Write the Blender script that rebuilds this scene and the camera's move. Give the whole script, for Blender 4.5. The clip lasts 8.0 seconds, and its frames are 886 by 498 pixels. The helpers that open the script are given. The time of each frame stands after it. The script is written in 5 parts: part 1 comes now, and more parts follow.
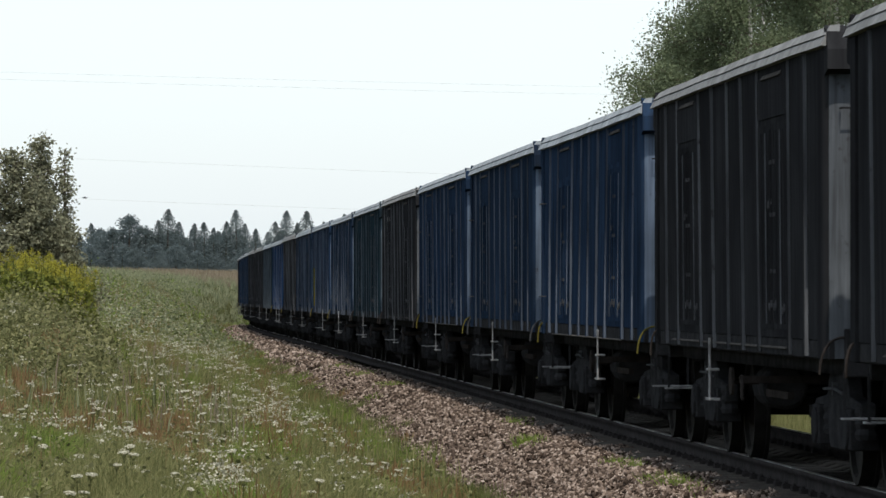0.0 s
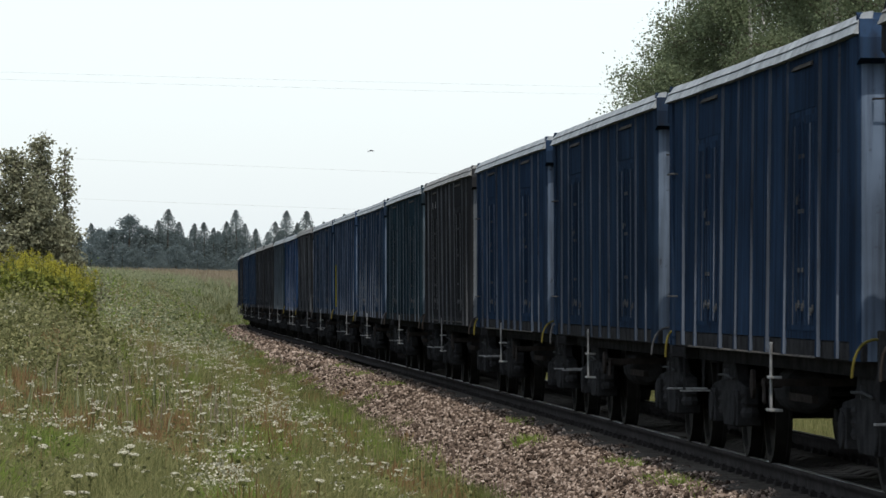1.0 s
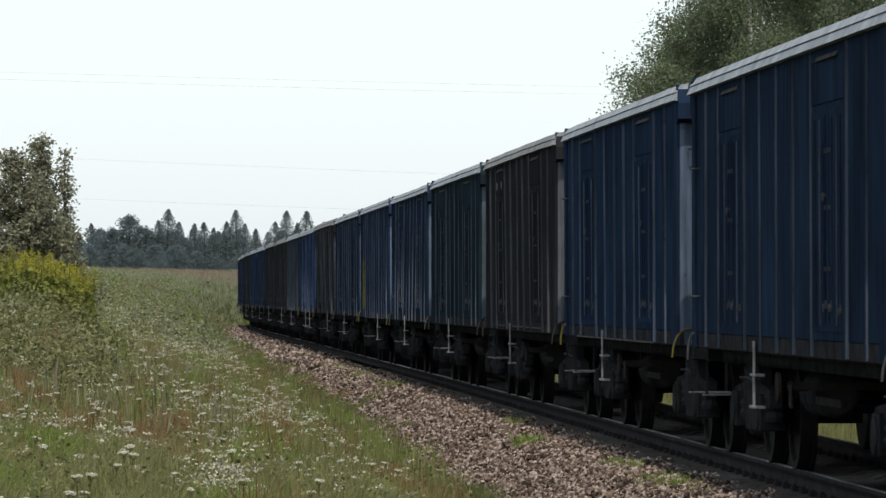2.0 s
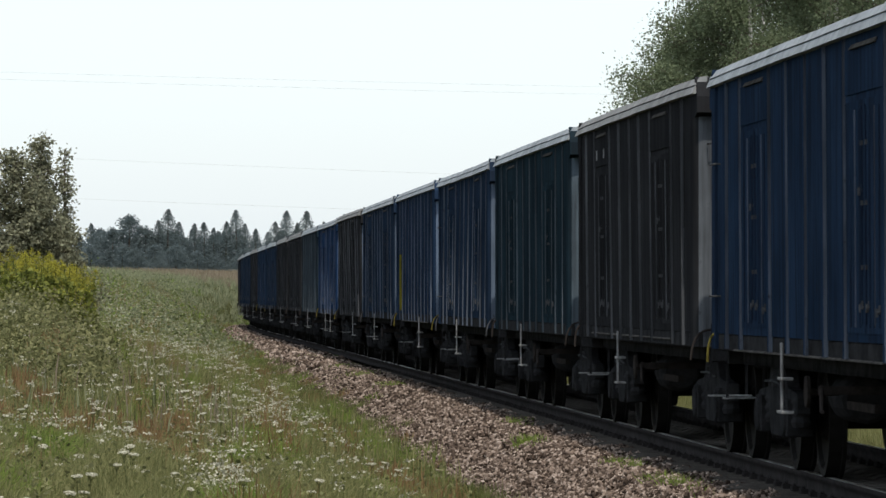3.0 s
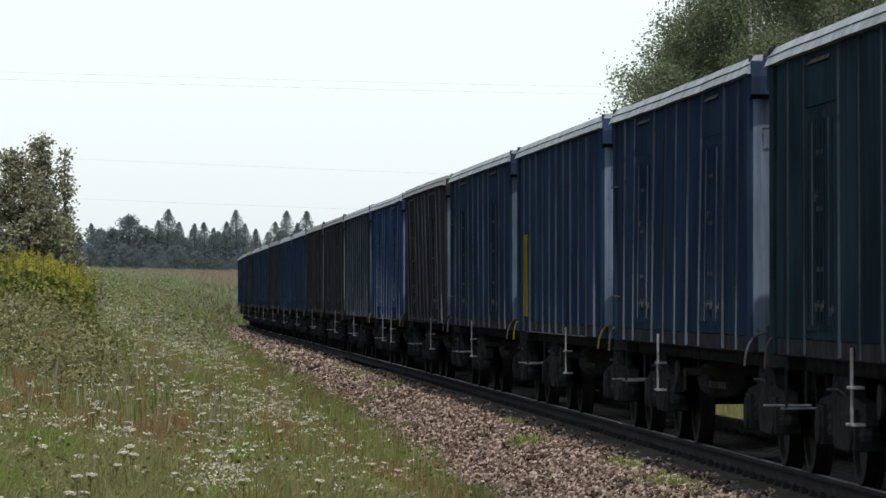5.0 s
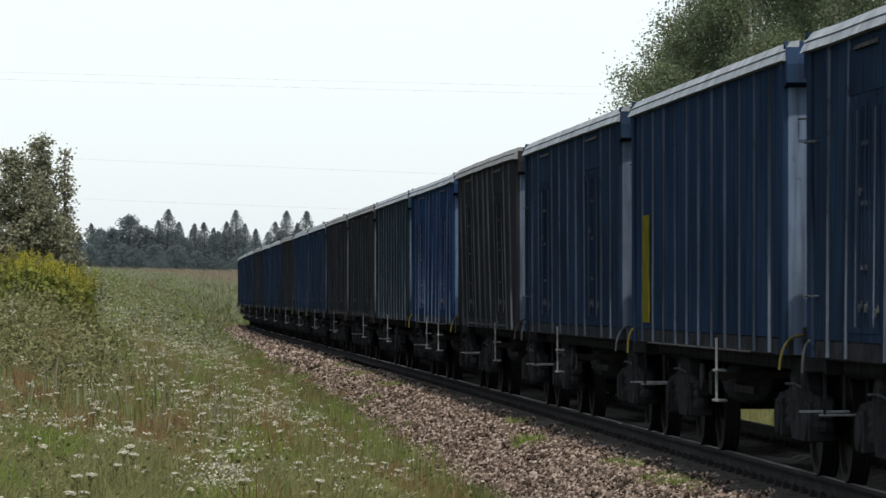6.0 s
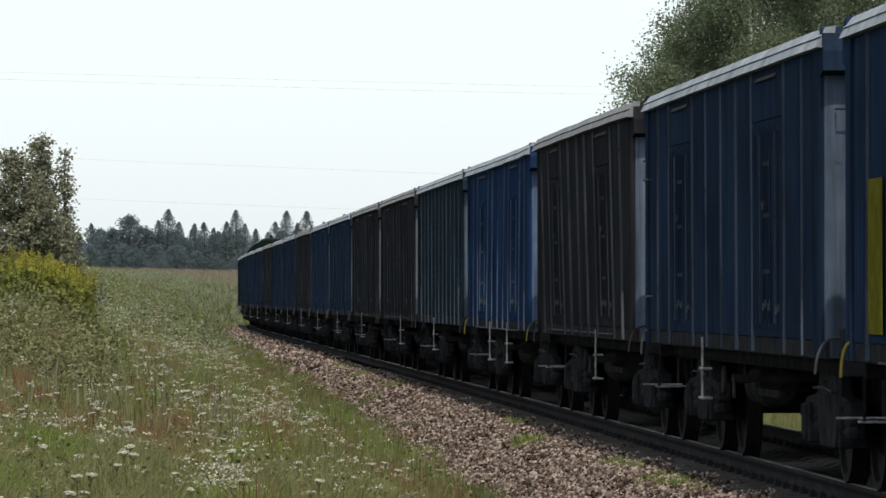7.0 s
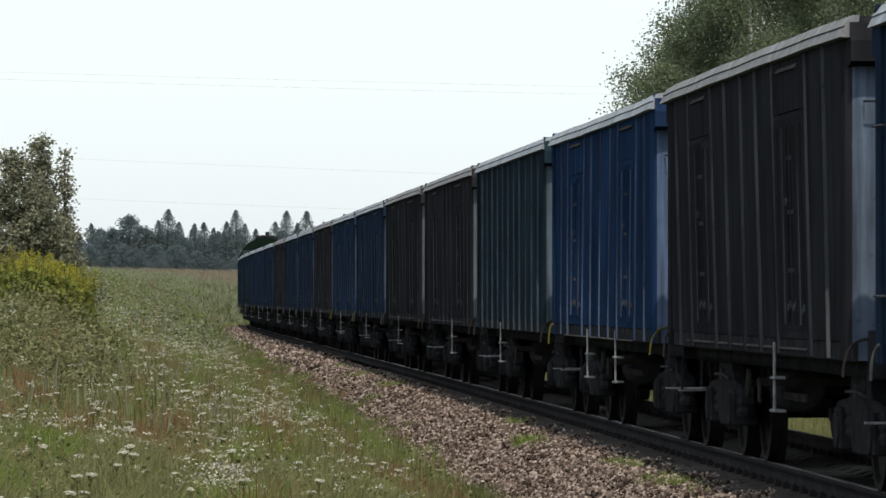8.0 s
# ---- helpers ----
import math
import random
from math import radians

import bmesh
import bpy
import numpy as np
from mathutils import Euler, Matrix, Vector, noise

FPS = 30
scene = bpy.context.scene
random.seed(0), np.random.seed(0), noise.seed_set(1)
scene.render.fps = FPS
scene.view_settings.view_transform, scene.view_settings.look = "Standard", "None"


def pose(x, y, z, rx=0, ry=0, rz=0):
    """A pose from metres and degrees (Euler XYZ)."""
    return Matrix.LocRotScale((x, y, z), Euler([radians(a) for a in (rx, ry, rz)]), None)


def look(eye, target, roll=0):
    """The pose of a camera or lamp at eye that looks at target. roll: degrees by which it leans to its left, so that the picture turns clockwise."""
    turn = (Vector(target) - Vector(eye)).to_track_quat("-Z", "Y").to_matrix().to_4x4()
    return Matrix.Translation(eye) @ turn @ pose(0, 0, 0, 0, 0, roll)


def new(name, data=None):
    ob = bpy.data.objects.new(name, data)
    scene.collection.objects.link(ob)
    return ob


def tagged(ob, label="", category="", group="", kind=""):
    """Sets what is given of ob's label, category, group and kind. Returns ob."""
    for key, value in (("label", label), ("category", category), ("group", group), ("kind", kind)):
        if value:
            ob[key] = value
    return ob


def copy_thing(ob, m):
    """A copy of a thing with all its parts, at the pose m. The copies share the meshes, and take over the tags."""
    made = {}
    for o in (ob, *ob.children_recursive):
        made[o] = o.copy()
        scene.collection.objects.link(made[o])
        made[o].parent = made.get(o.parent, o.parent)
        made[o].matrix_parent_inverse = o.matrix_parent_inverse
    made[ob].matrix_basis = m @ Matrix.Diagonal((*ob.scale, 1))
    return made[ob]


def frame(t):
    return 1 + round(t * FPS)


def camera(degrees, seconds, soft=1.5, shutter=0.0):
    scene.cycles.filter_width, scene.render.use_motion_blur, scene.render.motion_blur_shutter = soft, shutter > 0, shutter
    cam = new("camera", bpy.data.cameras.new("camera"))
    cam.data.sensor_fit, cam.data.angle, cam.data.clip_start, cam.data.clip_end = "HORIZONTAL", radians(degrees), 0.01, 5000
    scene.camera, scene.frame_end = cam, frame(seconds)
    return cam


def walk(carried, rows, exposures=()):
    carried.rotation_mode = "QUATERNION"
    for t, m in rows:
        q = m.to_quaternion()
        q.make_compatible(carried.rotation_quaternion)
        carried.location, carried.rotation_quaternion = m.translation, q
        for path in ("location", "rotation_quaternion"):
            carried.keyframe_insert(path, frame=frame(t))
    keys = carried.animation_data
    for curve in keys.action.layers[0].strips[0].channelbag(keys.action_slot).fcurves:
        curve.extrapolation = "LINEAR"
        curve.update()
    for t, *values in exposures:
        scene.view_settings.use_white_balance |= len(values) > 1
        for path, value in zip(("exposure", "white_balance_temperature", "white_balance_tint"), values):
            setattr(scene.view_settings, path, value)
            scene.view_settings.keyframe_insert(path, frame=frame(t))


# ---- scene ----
# Units: metres. The camera stands beside the line on a tripod with a long lens; +y is the way it looks.
cam = camera(9.361, 8.0, soft=1.5, shutter=0.12)
EYE = (0.0, 0.0, 1.4264)
AIM = (0.0, 100.0, 1.4264 + 100.0 * math.tan(radians(0.5044)))
walk(cam, [(0.0, look(EYE, AIM)), (8.0, look(EYE, AIM))])

# ---- light ----
SUN_ELEV, SUN_AZ = 56.0, 1.4           # azimuth from straight behind the camera: almost along the line
sun_way = Vector((math.sin(radians(SUN_AZ)) * math.cos(radians(SUN_ELEV)), -math.cos(radians(SUN_AZ)) * math.cos(radians(SUN_ELEV)), math.sin(radians(SUN_ELEV))))
world = bpy.data.worlds.new("sky")
scene.world = world
world.use_nodes = True
wn = world.node_tree
wn.nodes.clear()
sky = wn.nodes.new("ShaderNodeTexSky")
sky.sky_type = "NISHITA"
sky.sun_disc = False
sky.sun_elevation = radians(SUN_ELEV)
sky.sun_rotation = math.atan2(sun_way.x, sun_way.y)
sky.air_density, sky.dust_density, sky.ozone_density = 1.0, 1.5, 1.0
haze = wn.nodes.new("ShaderNodeMixRGB")
haze.inputs[0].default_value = 0.42
haze.inputs[2].default_value = (12.6, 13.8, 14.8, 1)
wbg = wn.nodes.new("ShaderNodeBackground")
wbg.inputs[1].default_value = 0.12
wout = wn.nodes.new("ShaderNodeOutputWorld")
wn.links.new(sky.outputs[0], haze.inputs[1])
wn.links.new(haze.outputs[0], wbg.inputs[0])
wn.links.new(wbg.outputs[0], wout.inputs[0])
sun = new("sun", bpy.data.lights.new("sun", "SUN"))
sun.data.energy, sun.data.angle, sun.data.color = 3.1, radians(0.6), (1.0, 0.94, 0.85)
sun.matrix_world = look((0, 0, 50), Vector((0, 0, 50)) - sun_way)
scene.view_settings.exposure = 0.0

# ---- the line: centre line by its curvature, straight past the camera, bending to the right far off ----
WAGON = 14.04
TS = np.linspace(-220.0, 700.0, 9201)


def curvature(s):
    p = np.clip(s, 0, None)
    k = K0 + K1 * p + 3e-6 * K2 * np.clip(s - 100, 0, None) ** 2 + 3e-6 * K3 * np.clip(s - 180, 0, None) ** 2
    return np.minimum(k, 1 / 420)


K0, K1, K2, K3 = -8.5963e-05, 7.0965e-07, -2.4766e-03, 2.6940e-02
_h = 0.05196 - np.concatenate([[0], np.cumsum((curvature(TS)[1:] + curvature(TS)[:-1]) / 2 * 0.1)])
_h += 0.05196 - np.interp(0, TS, _h)
_x = np.concatenate([[0], np.cumsum(-(np.sin(_h[1:]) + np.sin(_h[:-1])) / 2 * 0.1)])
_y = np.concatenate([[0], np.cumsum((np.cos(_h[1:]) + np.cos(_h[:-1])) / 2 * 0.1)])
TX, TY, TH = _x - np.interp(0, TS, _x) + 6.0983, _y - np.interp(0, TS, _y), _h


def on_line(s, o=0.0):
    """World x, y of the point s metres along the line and o metres to its left."""
    h = np.interp(s, TS, TH)
    return np.interp(s, TS, TX) - o * np.cos(h), np.interp(s, TS, TY) - o * np.sin(h)


def to_line(x, y):
    """Along and offset of world points."""
    x, y = np.asarray(x, float).ravel(), np.asarray(y, float).ravel()
    ks, bx, by, bh = TS[::10], TX[::10], TY[::10], TH[::10]
    s, o = np.empty(len(x)), np.empty(len(x))
    for i in range(0, len(x), 20000):
        j = slice(i, i + 20000)
        d = (x[j, None] - bx) ** 2 + (y[j, None] - by) ** 2
        n = d.argmin(1)
        s[j] = ks[n]
        o[j] = -((x[j] - bx[n]) * np.cos(bh[n]) + (y[j] - by[n]) * np.sin(bh[n]))
        far = d[np.arange(len(n)), n] > (abs(o[j]) + 2) ** 2
        o[j] = np.where(far, np.sign(o[j]) * np.sqrt(d[np.arange(len(n)), n]), o[j])
    return s, o


def smooth(a, b, v):
    u = np.clip((v - a) / (b - a), 0, 1)
    return u * u * (3 - 2 * u)


def wave(x, y):
    """Uneven ground, a few centimetres to decimetres."""
    return 0.10 * np.sin(x * 0.37 + 1.3 * np.sin(y * 0.11)) * np.cos(y * 0.23 + 0.8) + 0.05 * np.sin(x * 1.1 + y * 0.7) + 0.03 * np.sin(y * 1.9 - x * 1.3)


def ground_at(s, o, x, y):
    """Height of the soil beside the line: a low bank near the camera, a cutting farther on, a meadow above it."""
    left = smooth(-1, 1, o)
    slope = 0.17 + 0.65 * smooth(110, 330, s)
    top = 1.7 + 2.0 * smooth(120, 380, s)
    rise = np.clip((np.abs(o) - 3.6) * slope, 0, None)
    lz = -0.62 + top * (1 - np.exp(-rise / top * 1.25))
    rz = -0.62 + 1.2 * smooth(3.5, 9, np.abs(o))
    z = lz * left + rz * (1 - left)
    z = z + 0.8 * smooth(64, 80, s) * smooth(5.2, 8.2, o) * (1 - smooth(105, 135, s))
    return z + wave(x, y) * smooth(2.8, 5.0, np.abs(o))


# ---- materials ----
def nodes_of(name):
    m = bpy.data.materials.new(name)
    m.use_nodes = True
    t = m.node_tree
    return m, t, t.nodes["Principled BSDF"]


def add(t, kind, **values):
    n = t.nodes.new(kind)
    for k, v in values.items():
        n.inputs[k].default_value = v
    return n


def coords(t, scale=(1, 1, 1), shift=True):
    """Object coordinates, moved by the object's own random number so that alike things differ."""
    tc = t.nodes.new("ShaderNodeTexCoord")
    mp = t.nodes.new("ShaderNodeMapping")
    mp.inputs["Scale"].default_value = scale
    t.links.new(tc.outputs["Object"], mp.inputs["Vector"])
    if shift:
        oi = t.nodes.new("ShaderNodeObjectInfo")
        mul = t.nodes.new("ShaderNodeMath")
        mul.operation = "MULTIPLY"
        mul.inputs[1].default_value = 37.0
        t.links.new(oi.outputs["Random"], mul.inputs[0])
        t.links.new(mul.outputs[0], mp.inputs["Location"])
    return mp


def noise_tex(t, vec, scale, detail=5.0, rough=0.6):
    n = add(t, "ShaderNodeTexNoise", Scale=scale, Detail=detail, Roughness=rough)
    if vec is not None:
        t.links.new(vec.outputs[0], n.inputs["Vector"])
    return n


def ramp(t, fac, stops):
    r = t.nodes.new("ShaderNodeValToRGB")
    e = r.color_ramp.elements
    while len(e) < len(stops):
        e.new(0.5)
    for i, (p, c) in enumerate(stops):
        e[i].position = p
        e[i].color = (*c, 1) if len(c) == 3 else c
    t.links.new(fac, r.inputs[0])
    return r


def mix(t, fac, a, b, mode="MIX"):
    n = t.nodes.new("ShaderNodeMixRGB")
    n.blend_type = mode
    for i, v in enumerate((fac, a, b)):
        if isinstance(v, (int, float)):
            n.inputs[i].default_value = v
        elif isinstance(v, tuple):
            n.inputs[i].default_value = (*v, 1)
        else:
            t.links.new(v, n.inputs[i])
    return n


def bump(t, bsdf, height, strength=0.3, distance=0.02):
    b = add(t, "ShaderNodeBump", Strength=strength, Distance=distance)
    t.links.new(height, b.inputs["Height"])
    t.links.new(b.outputs[0], bsdf.inputs["Normal"])


def plain(name, color, rough=0.6, metal=0.0, var=0.25, scale=6.0, bumpy=0.15):
    """A worn surface of one colour with two scales of variation."""
    m, t, b = nodes_of(name)
    v = coords(t)
    n1, n2 = noise_tex(t, v, scale), noise_tex(t, v, scale * 9, 3)
    lo, hi = tuple(c * (1 - var) for c in color), tuple(min(c * (1 + var), 1) for c in color)
    r = ramp(t, n1.outputs["Fac"], [(0.3, lo), (0.7, hi)])
    mm = mix(t, 0.35, r.outputs[0], n2.outputs["Fac"], "OVERLAY")
    t.links.new(mm.outputs[0], b.inputs["Base Color"])
    b.inputs["Roughness"].default_value, b.inputs["Metallic"].default_value = rough, metal
    b.inputs["Specular IOR Level"].default_value = 0.5 if rough < 0.5 else 0.0
    bump(t, b, n2.outputs["Fac"], bumpy, 0.01)
    return m


def wagon_paint(name, color, rust=0.35, rough=0.5):
    """Old wagon paint: faded in blotches, streaked down the side with coal dust and rust."""
    m, t, b = nodes_of(name)
    v, vs = coords(t), coords(t, (3.2, 3.2, 0.16))
    fade = noise_tex(t, v, 0.7, 4)
    streak = noise_tex(t, vs, 3.0, 6, 0.65)
    spots = noise_tex(t, v, 9.0, 8, 0.7)
    base = ramp(t, fade.outputs["Fac"], [(0.3, tuple(c * 0.62 for c in color)), (0.72, tuple(c * 1.35 for c in color))])
    dirt = ramp(t, streak.outputs["Fac"], [(0.42, (0, 0, 0)), (0.62, (1, 1, 1))])
    dirty = mix(t, dirt.outputs[0], base.outputs[0], (0.010, 0.010, 0.011))
    dirty2 = mix(t, 0.55, base.outputs[0], dirty.outputs[0])
    rs = ramp(t, spots.outputs["Fac"], [(0.62 - 0.12 * rust, (0, 0, 0)), (0.74, (1, 1, 1))])
    col = mix(t, rs.outputs[0], dirty2.outputs[0], (0.019, 0.017, 0.0165))
    t.links.new(col.outputs[0], b.inputs["Base Color"])
    rr = ramp(t, spots.outputs["Fac"], [(0.3, (rough - 0.08,) * 3), (0.75, (0.85, 0.85, 0.85))])
    t.links.new(rr.outputs[0], b.inputs["Roughness"])
    b.inputs["Specular IOR Level"].default_value = 0.0
    bump(t, b, fade.outputs["Fac"], 0.25, 0.03)
    return m


def leaf_mat(name, dark, light, rough=0.55, thin=0.35):
    """Leaves and blades: each one its own shade, a little light passing through."""
    m, t, b = nodes_of(name)
    g = t.nodes.new("ShaderNodeNewGeometry")
    tc = t.nodes.new("ShaderNodeTexCoord")
    n = noise_tex(t, tc, 0.55, 4)
    t.links.new(tc.outputs["Object"], n.inputs["Vector"])
    mm = mix(t, 0.42, g.outputs["Random Per Island"], n.outputs["Fac"])
    r = ramp(t, mm.outputs[0], [(0.15, dark), (0.85, light)])
    t.links.new(r.outputs[0], b.inputs["Base Color"])
    b.inputs["Roughness"].default_value = rough
    b.inputs["Specular IOR Level"].default_value = 0.05
    tr = t.nodes.new("ShaderNodeBsdfTranslucent")
    t.links.new(r.outputs[0], tr.inputs["Color"])
    ms = t.nodes.new("ShaderNodeMixShader")
    ms.inputs[0].default_value = thin
    out = t.nodes["Material Output"]
    t.links.new(b.outputs[0], ms.inputs[1])
    t.links.new(tr.outputs[0], ms.inputs[2])
    t.links.new(ms.outputs[0], out.inputs["Surface"])
    return m


def stone_mat(name):
    m, t, b = nodes_of(name)
    g = t.nodes.new("ShaderNodeNewGeometry")
    oi = t.nodes.new("ShaderNodeObjectInfo")
    sm = t.nodes.new("ShaderNodeMath")
    sm.operation = "ADD"
    t.links.new(g.outputs["Random Per Island"], sm.inputs[0])
    t.links.new(oi.outputs["Random"], sm.inputs[1])
    fr = t.nodes.new("ShaderNodeMath")
    fr.operation = "FRACT"
    t.links.new(sm.outputs[0], fr.inputs[0])
    r = ramp(t, fr.outputs[0], [(0.0, (0.022, 0.016, 0.0125)), (0.4, (0.094, 0.069, 0.054)), (0.75, (0.220, 0.167, 0.134)), (1.0, (0.41, 0.333, 0.278))])
    tc = t.nodes.new("ShaderNodeTexCoord")
    n = noise_tex(t, None, 60, 4)
    t.links.new(tc.outputs["Object"], n.inputs["Vector"])
    mm = mix(t, 0.3, r.outputs[0], n.outputs["Fac"], "OVERLAY")
    t.links.new(mm.outputs[0], b.inputs["Base Color"])
    b.inputs["Roughness"].default_value = 0.85
    b.inputs["Specular IOR Level"].default_value = 0.0
    bump(t, b, n.outputs["Fac"], 0.4, 0.01)
    return m


def soil_mat(name, stops, scale):
    m, t, b = nodes_of(name)
    v = coords(t, shift=False)
    n1, n2, n3 = noise_tex(t, v, scale, 6), noise_tex(t, v, scale * 12, 5), noise_tex(t, v, 0.03, 3)
    a = mix(t, 0.5, n1.outputs["Fac"], n2.outputs["Fac"])
    a2 = mix(t, 0.35, a.outputs[0], n3.outputs["Fac"])
    r = ramp(t, a2.outputs[0], stops)
    t.links.new(r.outputs[0], b.inputs["Base Color"])
    b.inputs["Roughness"].default_value = 0.95
    b.inputs["Specular IOR Level"].default_value = 0.0
    bump(t, b, n2.outputs["Fac"], 0.8, 0.08)
    return m


STEEL_DARK = plain("dusty underframe steel", (0.026, 0.026, 0.027), 0.8, 0.0, 0.4, 5)
STEEL_RUST = plain("rusty steel", (0.030, 0.026, 0.024), 0.8, 0.0, 0.4, 6)
WHEEL = plain("wheel steel", (0.018, 0.017, 0.016), 0.6, 0.3, 0.3, 8)
RAIL_SIDE = plain("rail rust", (0.034, 0.031, 0.030), 0.75, 0.0, 0.3, 5)
RAIL_TOP = plain("polished rail head", (0.28, 0.27, 0.26), 0.28, 0.9, 0.15, 5)
CONCRETE = plain("sleeper concrete", (0.075, 0.068, 0.06), 0.9, 0.0, 0.25, 7, 0.3)
RIM = plain("bare worn top rail", (0.26, 0.28, 0.295), 0.55, 0.0, 0.3, 3.0)
RIM_BROWN = plain("dusty brown top rail", (0.20, 0.202, 0.20), 0.65, 0.0, 0.3, 3.0)
YELLOW = plain("yellow safety paint", (0.095, 0.082, 0.022), 0.6, 0.0, 0.25, 8)
YELLOW_PANEL = plain("dirty yellow panel", (0.10, 0.09, 0.014), 0.6, 0.0, 0.3, 6)
WHITE_PAINT = plain("chalky white marking", (0.45, 0.45, 0.43), 0.7, 0.0, 0.25, 20)
GREY_STEP = plain("galvanised step", (0.19, 0.19, 0.188), 0.6, 0.0, 0.5, 12)
LOCO_GREEN = wagon_paint("dark green locomotive paint", (0.006, 0.014, 0.008), 0.1)
DUST = plain("caked pale dust", (0.062, 0.058, 0.054), 0.9, 0.0, 0.5, 9)
FEATHER = plain("dark swallow feathers", (0.03, 0.03, 0.036), 0.6, 0.0, 0.3, 40)
GLASS_DARK = plain("dark cab glass", (0.01, 0.012, 0.014), 0.08, 0.0, 0.1, 2, 0.0)
INSIDE = plain("rusty wagon inside", (0.05, 0.036, 0.028), 0.9, 0.0, 0.4, 3)
COLOURS = {"blue": (0.0172, 0.0315, 0.059), "bright": (0.0150, 0.0345, 0.080), "navy": (0.0168, 0.0290, 0.051), "teal": (0.0168, 0.0300, 0.0390), "brown": (0.0240, 0.0245, 0.0260)}
PAINTS, RIBS, ENDS = {}, {}, {}
for tone, c in COLOURS.items():
    PAINTS[tone] = wagon_paint(tone + " wagon paint", c, 0.35 if tone == "brown" else 0.25)
    # rib edges, paled by painted sunlight, and the ends are paler than the plates
    RIBS[tone] = wagon_paint(tone + " sunlit edge paint", tuple(v * 0.9 + w for v, w in zip(c, (0.078, 0.083, 0.090))), 0.1)
    ENDS[tone] = wagon_paint(tone + " paler end paint", tuple(v * 1.6 + w for v, w in zip(c, (0.078, 0.088, 0.098))), 0.1)
FADED = plain("rubbed pale steel", (0.058, 0.060, 0.063), 0.6, 0.0, 0.4, 10)
STONE = stone_mat("crushed granite")
STONE_BED = soil_mat("ballast bed", [(0.3, (0.014, 0.011, 0.009)), (0.5, (0.032, 0.025, 0.021)), (0.7, (0.075, 0.058, 0.048))], 9.0)
# ballast darkened with the shade that lies under the train
SHADE_BED = soil_mat("ballast with painted shade", [(0.3, (0.012, 0.011, 0.011)), (0.5, (0.022, 0.020, 0.019)), (0.7, (0.040, 0.036, 0.033))], 9.0)
SOIL = soil_mat("grassy soil", [(0.25, (0.028, 0.030, 0.012)), (0.5, (0.060, 0.062, 0.024)), (0.75, (0.105, 0.095, 0.045))], 1.5)


# ---- building blocks ----
def box(bm, x0, x1, y0, y1, z0, z1):
    v = [bm.verts.new(c) for c in ((x0, y0, z0), (x1, y0, z0), (x1, y1, z0), (x0, y1, z0), (x0, y0, z1), (x1, y0, z1), (x1, y1, z1), (x0, y1, z1))]
    return [bm.faces.new([v[i] for i in f]) for f in ((3, 2, 1, 0), (4, 5, 6, 7), (0, 1, 5, 4), (1, 2, 6, 5), (2, 3, 7, 6), (3, 0, 4, 7))]


def prism(bm, outline, axis, a, b):
    """A closed outline of pairs, drawn out along an axis from a to b."""
    put = {"x": lambda p, q: (q, p[0], p[1]), "y": lambda p, q: (p[0], q, p[1]), "z": lambda p, q: (p[0], p[1], q)}[axis]
    v0, v1 = [bm.verts.new(put(p, a)) for p in outline], [bm.verts.new(put(p, b)) for p in outline]
    n = len(outline)
    bm.faces.new(v0[::-1]), bm.faces.new(v1)
    for i in range(n):
        bm.faces.new((v0[i], v0[(i + 1) % n], v1[(i + 1) % n], v1[i]))


def tube(bm, path, r, sides=8):
    """A round bar along a path of points."""
    rings = []
    pts = [Vector(p) for p in path]
    for i, p in enumerate(pts):
        d = (pts[min(i + 1, len(pts) - 1)] - pts[max(i - 1, 0)]).normalized()
        u = d.orthogonal().normalized() if abs(d.z) > 0.9 else d.cross(Vector((0, 0, 1))).normalized()
        w = d.cross(u)
        rr = r[i] if isinstance(r, (list, tuple)) else r
        rings.append([bm.verts.new(p + (u * math.cos(a) + w * math.sin(a)) * rr) for a in [2 * math.pi * k / sides for k in range(sides)]])
    for a, b in zip(rings, rings[1:]):
        for k in range(sides):
            bm.faces.new((a[k], a[(k + 1) % sides], b[(k + 1) % sides], b[k]))
    bm.faces.new(rings[0][::-1]), bm.faces.new(rings[-1])


def loft(bm, outline, xs):
    """A closed outline of (y, z) drawn along x through the given stations, open inside."""
    rings = [[bm.verts.new((x, y, z)) for y, z in outline] for x in xs]
    n = len(outline)
    for a, b in zip(rings, rings[1:]):
        for k in range(n):
            bm.faces.new((a[k], a[(k + 1) % n], b[(k + 1) % n], b[k]))
    bm.faces.new(rings[0][::-1]), bm.faces.new(rings[-1])


def turned(bm, profile, axis="y", sides=24, at=(0, 0, 0)):
    """A lathe shape: pairs (along, radius) about an axis through a point."""
    rings = []
    for a, r in profile:
        ring = []
        for k in range(sides):
            c, s = r * math.cos(2 * math.pi * k / sides), r * math.sin(2 * math.pi * k / sides)
            p = {"y": (c, a, s), "x": (a, c, s), "z": (c, s, a)}[axis]
            ring.append(bm.verts.new((p[0] + at[0], p[1] + at[1], p[2] + at[2])))
        rings.append(ring)
    for a, b in zip(rings, rings[1:]):
        for k in range(sides):
            bm.faces.new((a[k], a[(k + 1) % sides], b[(k + 1) % sides], b[k]))
    bm.faces.new(rings[0][::-1]), bm.faces.new(rings[-1])


